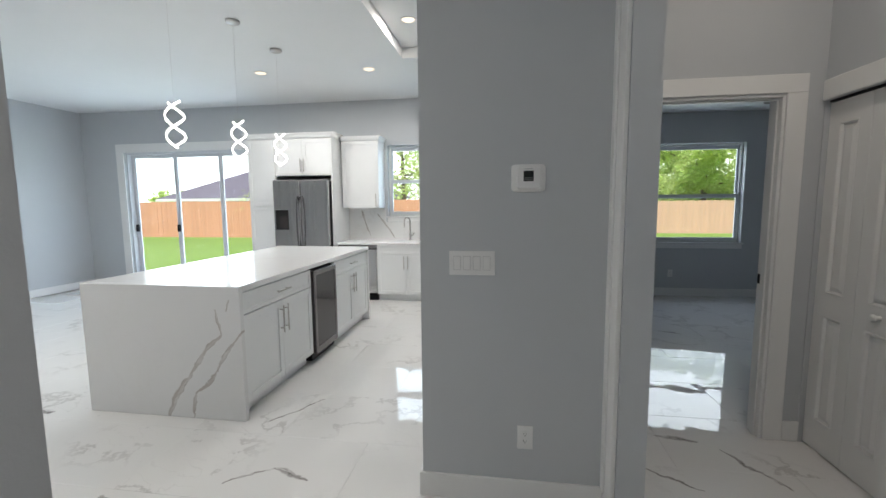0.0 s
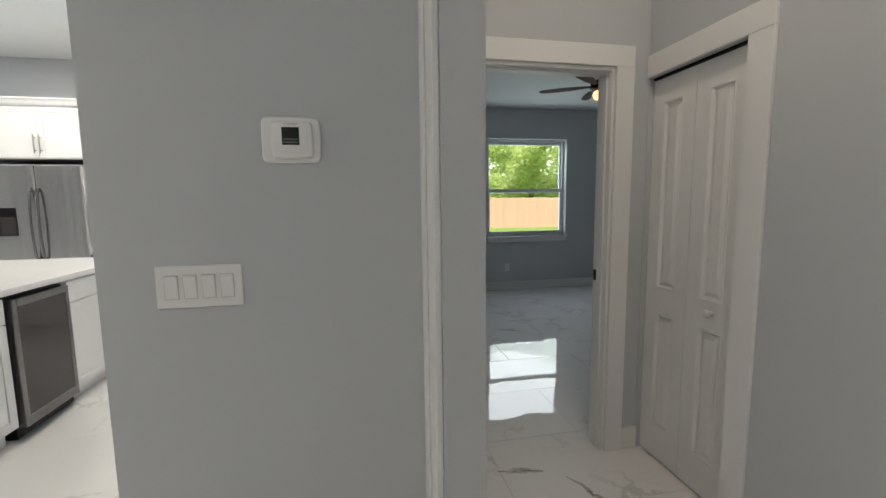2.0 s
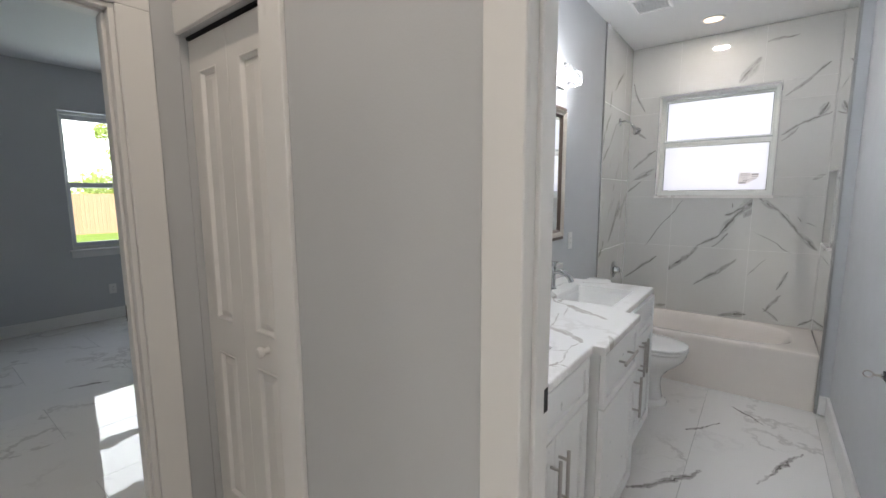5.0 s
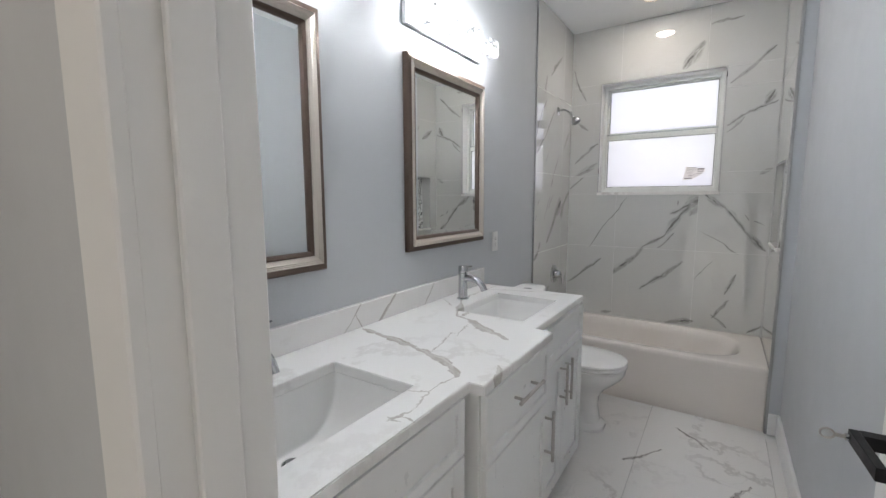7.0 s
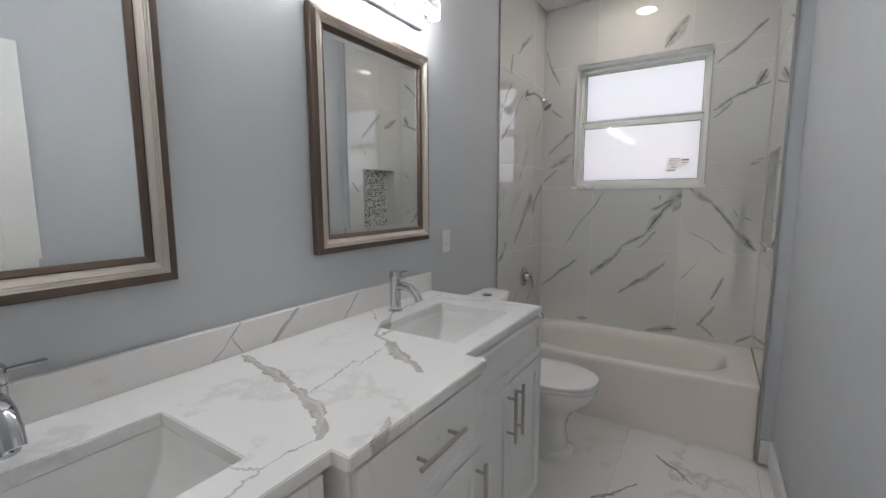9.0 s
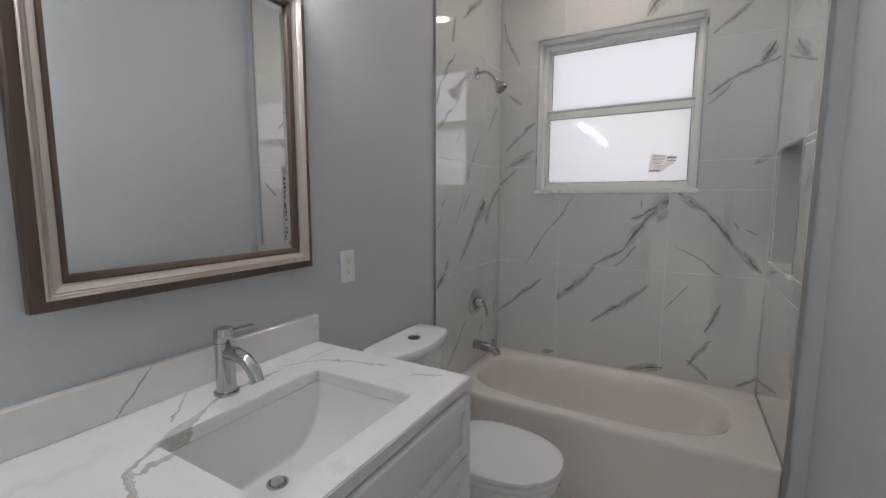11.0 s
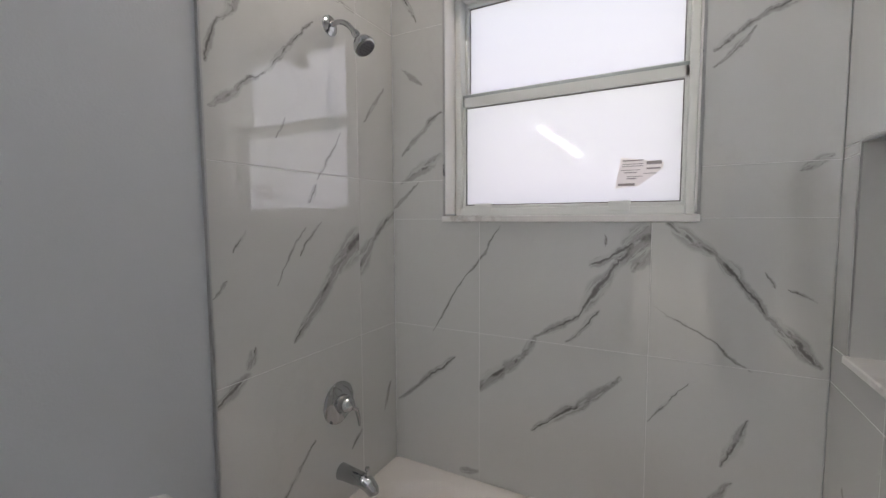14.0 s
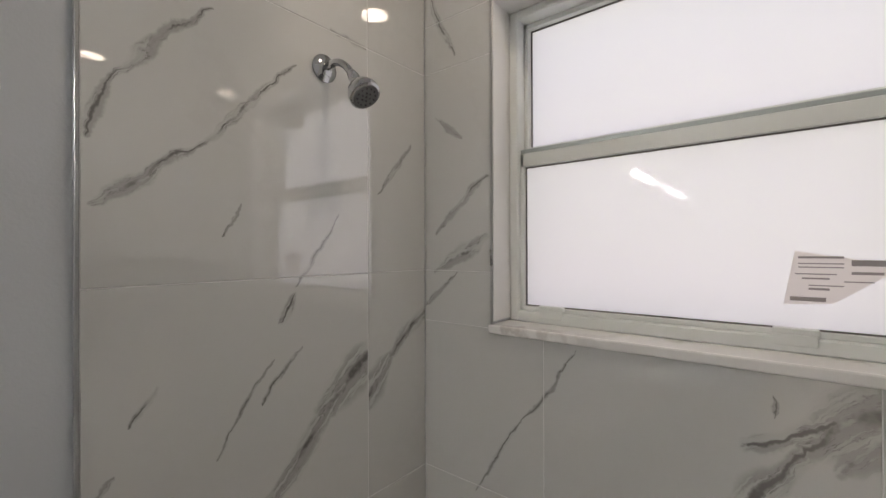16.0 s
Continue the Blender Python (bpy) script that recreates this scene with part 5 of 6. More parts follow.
part("plate", soft_plate(TWALL, 0.162, 0.316, 1.534, 1.658, ((0, 0.0005), (0, 0.005), (0.002, 0.008), (0.005, 0.009))), PLASTIC, th, smooth=True)
part("case", soft_plate(TWALL, 0.188, 0.297, 1.546, 1.646, ((0, 0.009), (0.001, 0.018), (0.004, 0.023), (0.008, 0.024))), PLASTIC, th, smooth=True)
bm = bmesh.new()
TWALL.box(bm, 0.217, 0.262, 1.581, 1.628, 0.024, 0.0255, 0.0006)
disp = part("display", bm, SCREEN, th, "dark display")
for z in (1.586, 1.594):
    bm = bmesh.new()
    TWALL.box(bm, 0.221, 0.258, z, z + 0.004, 0.0255, 0.0258)
    part("display_segment", bm, SCREENGREY, disp)
bm = bmesh.new()
TWALL.box(bm, 0.220, 0.257, 1.635, 1.6375, 0.024, 0.0243)
part("printed_line", bm, CARCASS, th)

sw = thing("switch_plate", (-0.02, 1.94, 1.20), "white four-gang rocker switch plate", "switch")
bm = bmesh.new()
TWALL.box(bm, -0.127, 0.090, 1.144, 1.260, 0, 0.006, 0.002)
part("plate", bm, PLASTIC, sw)
for i in range(4):
    u = -0.0885 + i * 0.0467
    bm = bmesh.new()
    TWALL.box(bm, u - 0.0175, u + 0.0175, 1.168, 1.236, 0.006, 0.0075, 0.0006)
    # the grey of this surround stands in for shade at the rocker's edge
    rock = part("surround", bm, GAPSHADE, sw, "grey surround coloured as the shade round the rocker")
    bm = bmesh.new()
    q = [TWALL.p(u - 0.015, 1.171, 0.0078), TWALL.p(u + 0.015, 1.171, 0.0078), TWALL.p(u + 0.015, 1.202, 0.010), TWALL.p(u - 0.015, 1.202, 0.010), TWALL.p(u + 0.015, 1.233, 0.0135), TWALL.p(u - 0.015, 1.233, 0.0135)]
    w_ = [TWALL.p(u + s * 0.015, z, 0.0075) for z in (1.171, 1.233) for s in (-1, 1)]
    V = [bm.verts.new(p) for p in q + w_]
    for f in ((0, 1, 2, 3), (3, 2, 4, 5), (5, 4, 9, 8), (0, 3, 5, 8, 6), (1, 7, 9, 4, 2), (0, 6, 7, 1), (6, 8, 9, 7)):
        bm.faces.new([V[k] for k in f])
    part("rocker", bm, PLASTIC, sw)
wall_plate("wall_outlet", TWALL, 0.24, 0.348, 0.075, 0.118, "outlet", "white double power outlet low on the grey wall", "outlet")

# bifold closet door
cd = thing("closet_door", (XE + 0.03, 2.47, 0), "closed white bifold closet door with raised panels and a round knob", "door")
CF = Face((XE + 0.028, 0, 0), (0, 1, 0), (-1, 0, 0))
# black strip in place of the shaded gap between casing and leaves
part("track", block(XE + 0.022, XE + 0.062, CLO[0] + 0.002, CLO[1] - 0.002, 2.039, 2.0495), BLACK, cd, "black strip standing in for the dark gap over the door")


def raised_panel(bm, F, u0, u1, v0, v1):
    """A sunk field with a raised centre, in a slab whose face is at d = 0."""
    pts = ((0.0, 0.0), (0.004, 0.003), (0.009, 0.001), (0.016, -0.012), (0.022, -0.012), (0.042, -0.002))
    rings = []
    for i, d in pts:
        rings.append([F.p(u0 + i, v0 + i, d), F.p(u1 - i, v0 + i, d), F.p(u1 - i, v1 - i, d), F.p(u0 + i, v1 - i, d)])
    loft(bm, rings, False, True)


for a, b in ((CLO[0] + 0.004, (CLO[0] + CLO[1]) / 2 - 0.0012), ((CLO[0] + CLO[1]) / 2 + 0.0012, CLO[1] - 0.003)):
    bm = bmesh.new()
    s = 0.078
    rows = [(0.012, 0.19), (0.82, 0.955), (1.915, 2.034)]
    panels = [(0.19, 0.82), (0.955, 1.915)]
    CF.box(bm, a, a + s, 0.012, 2.034, -0.03, 0, 0.0)
    CF.box(bm, b - s, b, 0.012, 2.034, -0.03, 0, 0.0)
    for v0, v1 in rows:
        CF.box(bm, a + s, b - s, v0, v1, -0.03, 0, 0.0)
    for v0, v1 in panels:
        raised_panel(bm, CF, a + s, b - s, v0, v1)
    leaf = part("leaf", bm, DOORPAINT, cd)
    if a < 2.3:
        bm = lathe(bmesh.new(), [(0, 0.013), (0.008, 0.010), (0.018, 0.010), (0.024, 0.018), (0.034, 0.020), (0.041, 0.014), (0.043, 0.0)], tuple(CF.p(2.277, 0.905, 0.0)), (-1, 0, 0), 20)
        part("knob", bm, DOORPAINT, leaf, "round white knob", True)

# bedroom door, swung wide into the room
bdr = thing("bedroom_door", (0.91, YD + 0.12, 0), "white panelled bedroom door swung open into the bedroom", "door")
bm = bmesh.new()
PF = Face((0.951, YD + 0.126, 0), (0, 1, 0), (1, 0, 0))
PF.box(bm, 0, 0.80, 0.012, 2.05, -0.035, -0.008)
for u0, u1, v0, v1 in ((0, 0.115, 0.012, 2.05), (0.685, 0.80, 0.012, 2.05), (0.115, 0.685, 0.012, 0.22), (0.115, 0.685, 1.93, 2.05)):
    PF.box(bm, u0, u1, v0, v1, -0.008, 0, 0.002)
part("slab", bm, DOORPAINT, bdr)
for v in (0.27, 1.075, 1.83):
    bm = bmesh.new()
    block(0.9155, 0.949, YD + 0.1215, YD + 0.1262, v - 0.05, v + 0.05, 0.0, bm)
    tube(bm, [(0.913, YD + 0.121, v - 0.05), (0.913, YD + 0.121, v + 0.05)], 0.007, 10)
    part("hinge", bm, BLACK, bdr, "black butt hinge", True)
bm = block(BED_DOOR[1] - 0.021, BED_DOOR[1] - 0.018, YD + 0.083, YD + 0.115, 0.97, 1.03)
tagged(new("strike_plate", mesh_of("strike_plate", bm, BLACK)), "black strike plate on the bedroom door lining", "strike plate")

# ---------------------------------------------------------------- bedroom


def house_window(name, F, u0, u1, v0, v1, zm, depth=0.2, label="white single-hung window", casing_w=0.0, sill=True):
    """A window with frame, two sashes and glass; F lies on the room face of its wall, d runs into the room."""
    w = thing(name, tuple(F.p((u0 + u1) / 2, v0)), label, "window", kind="structure")
    bm = bmesh.new()
    f = 0.03
    for a, b, c, d in ((u0, u0 + f, v0, v1), (u1 - f, u1, v0, v1), (u0 + f, u1 - f, v0, v0 + f), (u0 + f, u1 - f, v1 - f, v1)):
        F.box(bm, a, b, c, d, -depth + 0.02, -0.09, 0.003)
    part("frame", bm, WINFRAME, w)
    for nm, lo, hi, dd in (("lower_sash", v0 + f, zm + 0.03, -0.11), ("upper_sash", zm - 0.03, v1 - f, -0.15)):
        bm = bmesh.new()
        g = 0.03
        a0, a1 = u0 + f, u1 - f
        for a, b, c, d in ((a0, a0 + g, lo, hi), (a1 - g, a1, lo, hi), (a0 + g, a1 - g, lo, lo + g * 1.5), (a0 + g, a1 - g, hi - g * 1.7, hi)):
            F.box(bm, a, b, c, d, dd - 0.014, dd + 0.014, 0.002)
        s = part(nm, bm, SLIDERFRAME, w, "aluminium sash")
        bm = bmesh.new()
        F.box(bm, a0 + g, a1 - g, lo + g, hi - g, dd - 0.002, dd + 0.002)
        gl = part("pane", bm, GLASS, s, "clear glass pane")
        gl.visible_shadow = False
    if sill:
        bm = bmesh.new()
        F.box(bm, u0 - 0.03, u1 + 0.03, v0 - 0.02, v0, -0.088, 0.035, 0.004)
        F.box(bm, u0 - 0.015, u1 + 0.015, v0 - 0.09, v0 - 0.02, 0.0, 0.014, 0.002)
        part("sill", bm, TRIM, w, "white painted sill")
    if casing_w:
        bm = bmesh.new()
        for a, b, c, d in ((u0 - casing_w, u0, v0 - casing_w, v1 + casing_w), (u1, u1 + casing_w, v0 - casing_w, v1 + casing_w), (u0, u1, v1, v1 + casing_w), (u0, u1, v0 - casing_w, v0)):
            F.box(bm, a, b, c, d, 0.0, 0.016, 0.002)
        part("casing", bm, TRIM, w, "white painted casing")
    return w


BEDWALL = Face((0, YB, 0), (1, 0, 0), (0, -1, 0))
house_window("window_bedroom", BEDWALL, BEDWIN[0], BEDWIN[1], BEDWIN[2], BEDWIN[3], 1.575, label="white single-hung bedroom window onto the garden")
wall_plate("wall_outlet", BEDWALL, 2.72, 0.36, 0.072, 0.116, "outlet", "white power outlet under the bedroom window", "outlet")

fx, fy = 2.92, 4.82
fan = thing("ceiling_fan", (fx, fy, BED), "dark ceiling fan with a warm lit lamp, blades at rest", "ceiling fan")
part("canopy", lathe(bmesh.new(), [(0, 0.07), (-0.02, 0.07), (-0.05, 0.03)], (fx, fy, BED), (0, 0, 1), 24), BLACK, fan, smooth=True)
part("rod", tube(bmesh.new(), [(fx, fy, BED - 0.04), (fx, fy, BED - 0.2)], 0.013, 12), BLACK, fan, smooth=True)
part("motor", lathe(bmesh.new(), [(-0.18, 0.03), (-0.20, 0.09), (-0.27, 0.10), (-0.30, 0.06)], (fx, fy, BED), (0, 0, 1), 28), BLACK, fan, smooth=True)
part("lamp_glass", lathe(bmesh.new(), [(-0.30, 0.055), (-0.33, 0.07), (-0.37, 0.055), (-0.385, 0.02), (-0.387, 0.0)], (fx, fy, BED), (0, 0, 1), 24), WARMGLOW, fan, "warm glowing lamp glass", True)
for k in range(5):
    a = radians(75 + 72 * k)
    bm = bmesh.new()
    rr = []
    for s, hw in ((0.09, 0.02), (0.18, 0.034), (0.30, 0.048), (0.46, 0.052), (0.58, 0.042), (0.62, 0.016)):
        c = Vector((math.cos(a), math.sin(a), 0))
        n = Vector((-math.sin(a), math.cos(a), 0.12))
        o = Vector((fx, fy, BED - 0.245)) + c * s
        up = Vector((0, 0, 0.0025))
        rr.append([o + n * hw + up, o - n * hw + up, o - n * hw - up, o + n * hw - up])
    loft(bm, rr, True, True)
    part("blade", bm, FANWOOD, fan, "dark wooden blade")

# ---------------------------------------------------------------- kitchen
KW = Face((0, YK, 0), (1, 0, 0), (0, -1, 0))
house_window("window_kitchen", KW, KITWIN[0], KITWIN[1], KITWIN[2], KITWIN[3], 1.86, label="white kitchen window over the sink", sill=True)

sl = thing("sliding_door", ((SLIDER[0] + SLIDER[1]) / 2, YK + 0.1, 0), "three-panel sliding glass door with white frames and black latches", "sliding door", kind="structure")
bm = bmesh.new()
u0, u1, v1 = SLIDER[0], SLIDER[1], SLIDER[3]
for a, b, c, d in ((u0, u0 + 0.035, 0.0, v1), (u1 - 0.035, u1, 0.0, v1), (u0 + 0.035, u1 - 0.035, v1 - 0.035, v1), (u0 + 0.035, u1 - 0.035, 0.001, 0.03)):
    KW.box(bm, a, b, c, d, -0.16, -0.03, 0.003)
part("frame", bm, SLIDERFRAME, sl)
third = (u1 - u0 - 0.07) / 3
for i in range(3):
    a0 = u0 + 0.035 + i * third - (0.03 if i else 0)
    a1 = u0 + 0.035 + (i + 1) * third + (0.03 if i < 2 else 0)
    dd = (-0.125, -0.095, -0.065)[i]
    bm = bmesh.new()
    g = 0.08
    for a, b, c, d in ((a0, a0 + g, 0.03, v1 - 0.035), (a1 - g, a1, 0.03, v1 - 0.035), (a0 + g, a1 - g, 0.03, 0.10), (a0 + g, a1 - g, v1 - 0.095, v1 - 0.035)):
        KW.box(bm, a, b, c, d, dd - 0.013, dd + 0.013, 0.002)
    p_ = part("panel", bm, SLIDERFRAME, sl, "aluminium framed glass panel")
    bm = bmesh.new()
    KW.box(bm, a0 + g, a1 - g, 0.10, v1 - 0.095, dd - 0.003, dd + 0.003)
    part("pane", bm, GLASS, p_, "clear glass pane").visible_shadow = False
    if i < 2:
        bm = bmesh.new()
        KW.box(bm, a0 + 0.012, a0 + 0.062, 1.02, 1.15, dd + 0.013, dd + 0.045, 0.004)
        part("latch", bm, BLACK, p_, "black latch")
casing("trim_sliding_door", KW, SLIDER[0], SLIDER[1], SLIDER[3], 0.15, right=False)

# island
IX0, IX1, IY0, IY1, IZ = -2.85, -1.615, 2.48, 5.15, 0.945
isl = thing("island_countertop", (-2.2, 3.7, 0.9), "white quartz waterfall island top with brown-grey veins", "countertop")
part("top_slab", block(IX0, IX1, IY0 + 0.0395, IY1, IZ - 0.04, IZ, 0.003), ISLANDTOP, isl)
part("waterfall_end", block(IX0, IX1, IY0, IY0 + 0.039, 0.001, IZ - 0.0005, 0.003), ISLANDSTONE, isl, "veined waterfall end panel")
part("waterfall_far_end", block(IX0, IX1, IY1 - 0.04, IY1, 0.001, IZ - 0.041, 0.003), ISLANDTOP, isl)
IF = Face((IX1 - 0.035, IY0 + 0.041, 0), (0, 1, 0), (1, 0, 0))
L = IY1 - 0.041 - (IY0 + 0.041)
TOPZ = IZ - 0.042


def island_unit(u0, u1, label, group="island cabinets"):
    F = Face(tuple(IF.p(u0, 0)), (0, 1, 0), (1, 0, 0))
    w = u1 - u0
    return cabinet("island_cabinet", F, w, 0.6, 0.0, TOPZ, [
        ("drawer_front", 0.004, w - 0.004, TOPZ - 0.165, TOPZ - 0.012, (w * 0.5, TOPZ - 0.088, 0.19, False)),
        ("door", 0.004, w / 2, 0.105, TOPZ - 0.17, (w / 2 - 0.035, 0.585, 0.22, True)),
        ("door", w / 2, w - 0.004, 0.105, TOPZ - 0.17, (w / 2 + 0.035, 0.585, 0.22, True))], label, group=group)


island_unit(0.0, 1.03, "white shaker island cabinet with a drawer over two doors")
island_unit(1.565, L, "white shaker island cabinet beside the wine cooler")
IB = IF.p(0, 0, -0.602)
part_ = solo("island_back_panel", block(IX0 + 0.02, IB.x, IY0 + 0.041, IY1 - 0.042, 0.001, TOPZ), CABINET, "white panel closing the back of the kitchen island", "panel")
wc = thing("wine_cooler", (-1.95, 3.72, 0), "under-counter wine cooler with a dark glass door", "wine cooler")
bm = bmesh.new()
IF.box(bm, 1.04, 1.555, 0.02, TOPZ - 0.02, -0.58, -0.005)
part("body", bm, BLACK, wc)
bm = bmesh.new()
for a, b, c, d in ((1.05, 1.085, 0.085, TOPZ - 0.03), (1.51, 1.545, 0.085, TOPZ - 0.03), (1.085, 1.51, 0.085, 0.15), (1.085, 1.51, TOPZ - 0.075, TOPZ - 0.03)):
    IF.box(bm, a, b, c, d, 0.0, 0.045, 0.003)
dr = part("door_frame", bm, DARKSTEEL, wc, "dark steel door frame")
bm = bmesh.new()
IF.box(bm, 1.085, 1.51, 0.15, TOPZ - 0.075, 0.008, 0.04)
part("door_glass", bm, DARKGLASS, dr, "dark smoked glass")

# pantry, fridge and wall units
pan = Face((-3.865, 6.13, 0), (1, 0, 0), (0, -1, 0))
cabinet("pantry_cabinet", pan, 0.455, 0.61, 0.0, 2.49, [("door", 0.003, 0.452, 0.105, 1.465, None), ("door", 0.003, 0.452, 1.469, 2.485, None)], "tall white shaker pantry cabinet beside the fridge")
fc = Face((-3.405, 6.13, 0), (1, 0, 0), (0, -1, 0))
cabinet("fridge_cabinet", fc, 0.905, 0.61, 1.93, 2.49, [("door", 0.003, 0.452, 1.94, 2.485, (0.425, 2.09, 0.2, True)), ("door", 0.452, 0.902, 1.94, 2.485, (0.48, 2.09, 0.2, True))], "white shaker cabinet over the fridge", kick=0)
solo("fridge_side_panel", block(-2.497, -2.475, 6.10, YK - 0.002, 0.0, 2.49, 0.001), CABINET, "white end panel beside the fridge", "panel")
bm = bmesh.new()
rings = []
for o, z in ((0.0, 2.491), (0.02, 2.51), (0.035, 2.545), (0.05, 2.56), (0.05, 2.575)):
    rings.append([(-3.865 - o, YK - 0.003, z), (-3.865 - o, 6.108 - o, z), (-2.475 + o, 6.108 - o, z), (-2.475 + o, YK - 0.003, z)])
loft(bm, rings, True, True)
solo("crown_moulding", bm, CABINET, "white crown moulding over the tall cabinets", "moulding")

fr = thing("refrigerator", (-2.99, 6.3, 0), "stainless steel french-door refrigerator with a water dispenser", "refrigerator")
RF = Face((-3.398, 5.985, 0), (1, 0, 0), (0, -1, 0))
bm = bmesh.new()
RF.box(bm, 0.005, 0.885, 0.02, 1.85, -0.70, -0.07, 0.004)
part("body", bm, BLACK, fr)
for a, b in ((0.0, 0.442), (0.446, 0.89)):
    bm = bmesh.new()
    RF.box(bm, a, b, 0.70, 1.865, -0.066, 0.0, 0.012)
    dd = part("door", bm, STEEL, fr, "brushed steel door")
    hx = b - 0.035 if a == 0 else a + 0.035
    pts = [RF.p(hx, 0.82 + 0.80 * s, 0.012 + 0.045 * math.sin(math.pi * s) ** 0.5 if 0 < s < 1 else 0.0) for s in [i / 14 for i in range(15)]]
    part("handle", tube(bmesh.new(), pts, 0.011, 10), DARKSTEEL, dd, "curved steel handle", True)
    if a == 0:
        bm = bmesh.new()
        RF.box(bm, 0.035, 0.245, 1.11, 1.41, 0.0005, 0.006, 0.002)
        di = part("dispenser", bm, BLACK, dd, "black water dispenser")
        bm = bmesh.new()
        RF.box(bm, 0.10, 0.235, 1.13, 1.31, 0.006, 0.008, 0.001)
        part("recess", bm, DARKGLASS, di)
bm = bmesh.new()
RF.box(bm, 0.0, 0.89, 0.06, 0.69, -0.066, 0.0, 0.012)
part("freezer_drawer", bm, STEEL, fr, "brushed steel freezer drawer")

uc = Face((-2.445, 6.42, 0), (1, 0, 0), (0, -1, 0))
cabinet("wall_cabinet", uc, 0.60, 0.327, 1.43, 2.475, [("door", 0.003, 0.597, 1.433, 2.472, (0.56, 1.55, 0.2, True))], "white shaker wall cabinet beside the kitchen window", kick=0)
bm = bmesh.new()
rings = []
for o, z in ((0.0, 2.476), (0.02, 2.495), (0.035, 2.52), (0.045, 2.53), (0.045, 2.545)):
    rings.append([(-2.445, YK - 0.003, z), (-2.445, 6.40 - o, z), (-1.845 + o, 6.40 - o, z), (-1.845 + o, YK - 0.003, z)])
loft(bm, rings, True, True)
solo("crown_moulding", bm, CABINET, "white crown moulding over the wall cabinet", "moulding")
dwF = Face((-2.45, 6.15, 0), (1, 0, 0), (0, -1, 0))
dwa = thing("dishwasher", (-2.2, 6.4, 0), "stainless steel dishwasher under the kitchen counter", "dishwasher")
bm = bmesh.new()
dwF.box(bm, 0.01, 0.625, 0.11, 0.865, -0.57, -0.025)
part("body", bm, BLACK, dwa)
bm = bmesh.new()
dwF.box(bm, 0.012, 0.623, 0.12, 0.80, -0.02, 0.015, 0.004)
dwd = part("door", bm, STEEL, dwa, "brushed steel door")
bm = bmesh.new()
dwF.box(bm, 0.012, 0.623, 0.808, 0.86, -0.02, 0.012, 0.004)
part("control_strip", bm, DARKSTEEL, dwa, "dark control strip")
bm = bmesh.new()
dwF.box(bm, 0.012, 0.623, 0.0, 0.105, -0.5, -0.03)
part("toe_kick", bm, BLACK, dwa, "black toe kick")
sbF = Face((-1.818, 6.15, 0), (1, 0, 0), (0, -1, 0))
cabinet("sink_cabinet", sbF, 0.92, 0.59, 0.0, 0.868, [("drawer_front", 0.003, 0.917, 0.73, 0.864, None), ("door", 0.003, 0.46, 0.105, 0.727, (0.43, 0.60, 0.2, True)), ("door", 0.46, 0.917, 0.105, 0.727, (0.49, 0.60, 0.2, True))], "white shaker kitchen sink cabinet with two doors")
cb = Face((-0.895, 6.15, 0), (1, 0, 0), (0, -1, 0))
cabinet("base_cabinet", cb, 1.5, 0.59, 0.0, 0.868, [("door", 0.003, 0.75, 0.105, 0.864, None), ("door", 0.75, 1.497, 0.105, 0.864, None)], "white shaker kitchen base cabinet")
kt = thing("kitchen_counter", (-1.0, 6.4, 0.87), "white quartz kitchen counter with a veined splashback", "countertop")
part("slab", block(-2.474, 0.623, 6.12, YK - 0.002, 0.8685, 0.90, 0.003), ISLANDTOP, kt)
bm = bmesh.new()
block(-2.474, KITWIN[0] - 0.04, YK - 0.014, YK - 0.002, 0.9005, 1.427, 0.0, bm)
block(KITWIN[0] - 0.04, 0.623, YK - 0.014, YK - 0.002, 0.9005, KITWIN[2] - 0.095, 0.0, bm)
part("splashback", bm, KSPLASH, kt, "veined quartz splashback")
kf = thing("kitchen_faucet", (-1.40, 6.62, 0.9), "steel pull-down kitchen faucet", "faucet")
part("body", lathe(bmesh.new(), [(0, 0.028), (0.01, 0.026), (0.012, 0.017), (0.12, 0.016)], (-1.40, 6.62, 0.9), (0, 0, 1), 16), SATIN, kf, smooth=True)
pts = [(-1.40, 6.62, 1.0), (-1.40, 6.62, 1.2)] + [(-1.40 - 0.03 + 0.03 * math.cos(t), 6.62 - 0.07 + 0.07 * math.cos(t), 1.2 + 0.08 * math.sin(t)) for t in [i * math.pi / 10 for i in range(1, 11)]] + [(-1.46, 6.48, 1.12)]
part("neck", tube(bmesh.new(), pts, 0.012, 10), SATIN, kf, smooth=True)
part("lever", tube(bmesh.new(), [(-1.40, 6.62, 0.97), (-1.36, 6.62, 0.985), (-1.33, 6.615, 1.03)], 0.008, 8), SATIN, kf, smooth=True)

# spiral pendants over the island


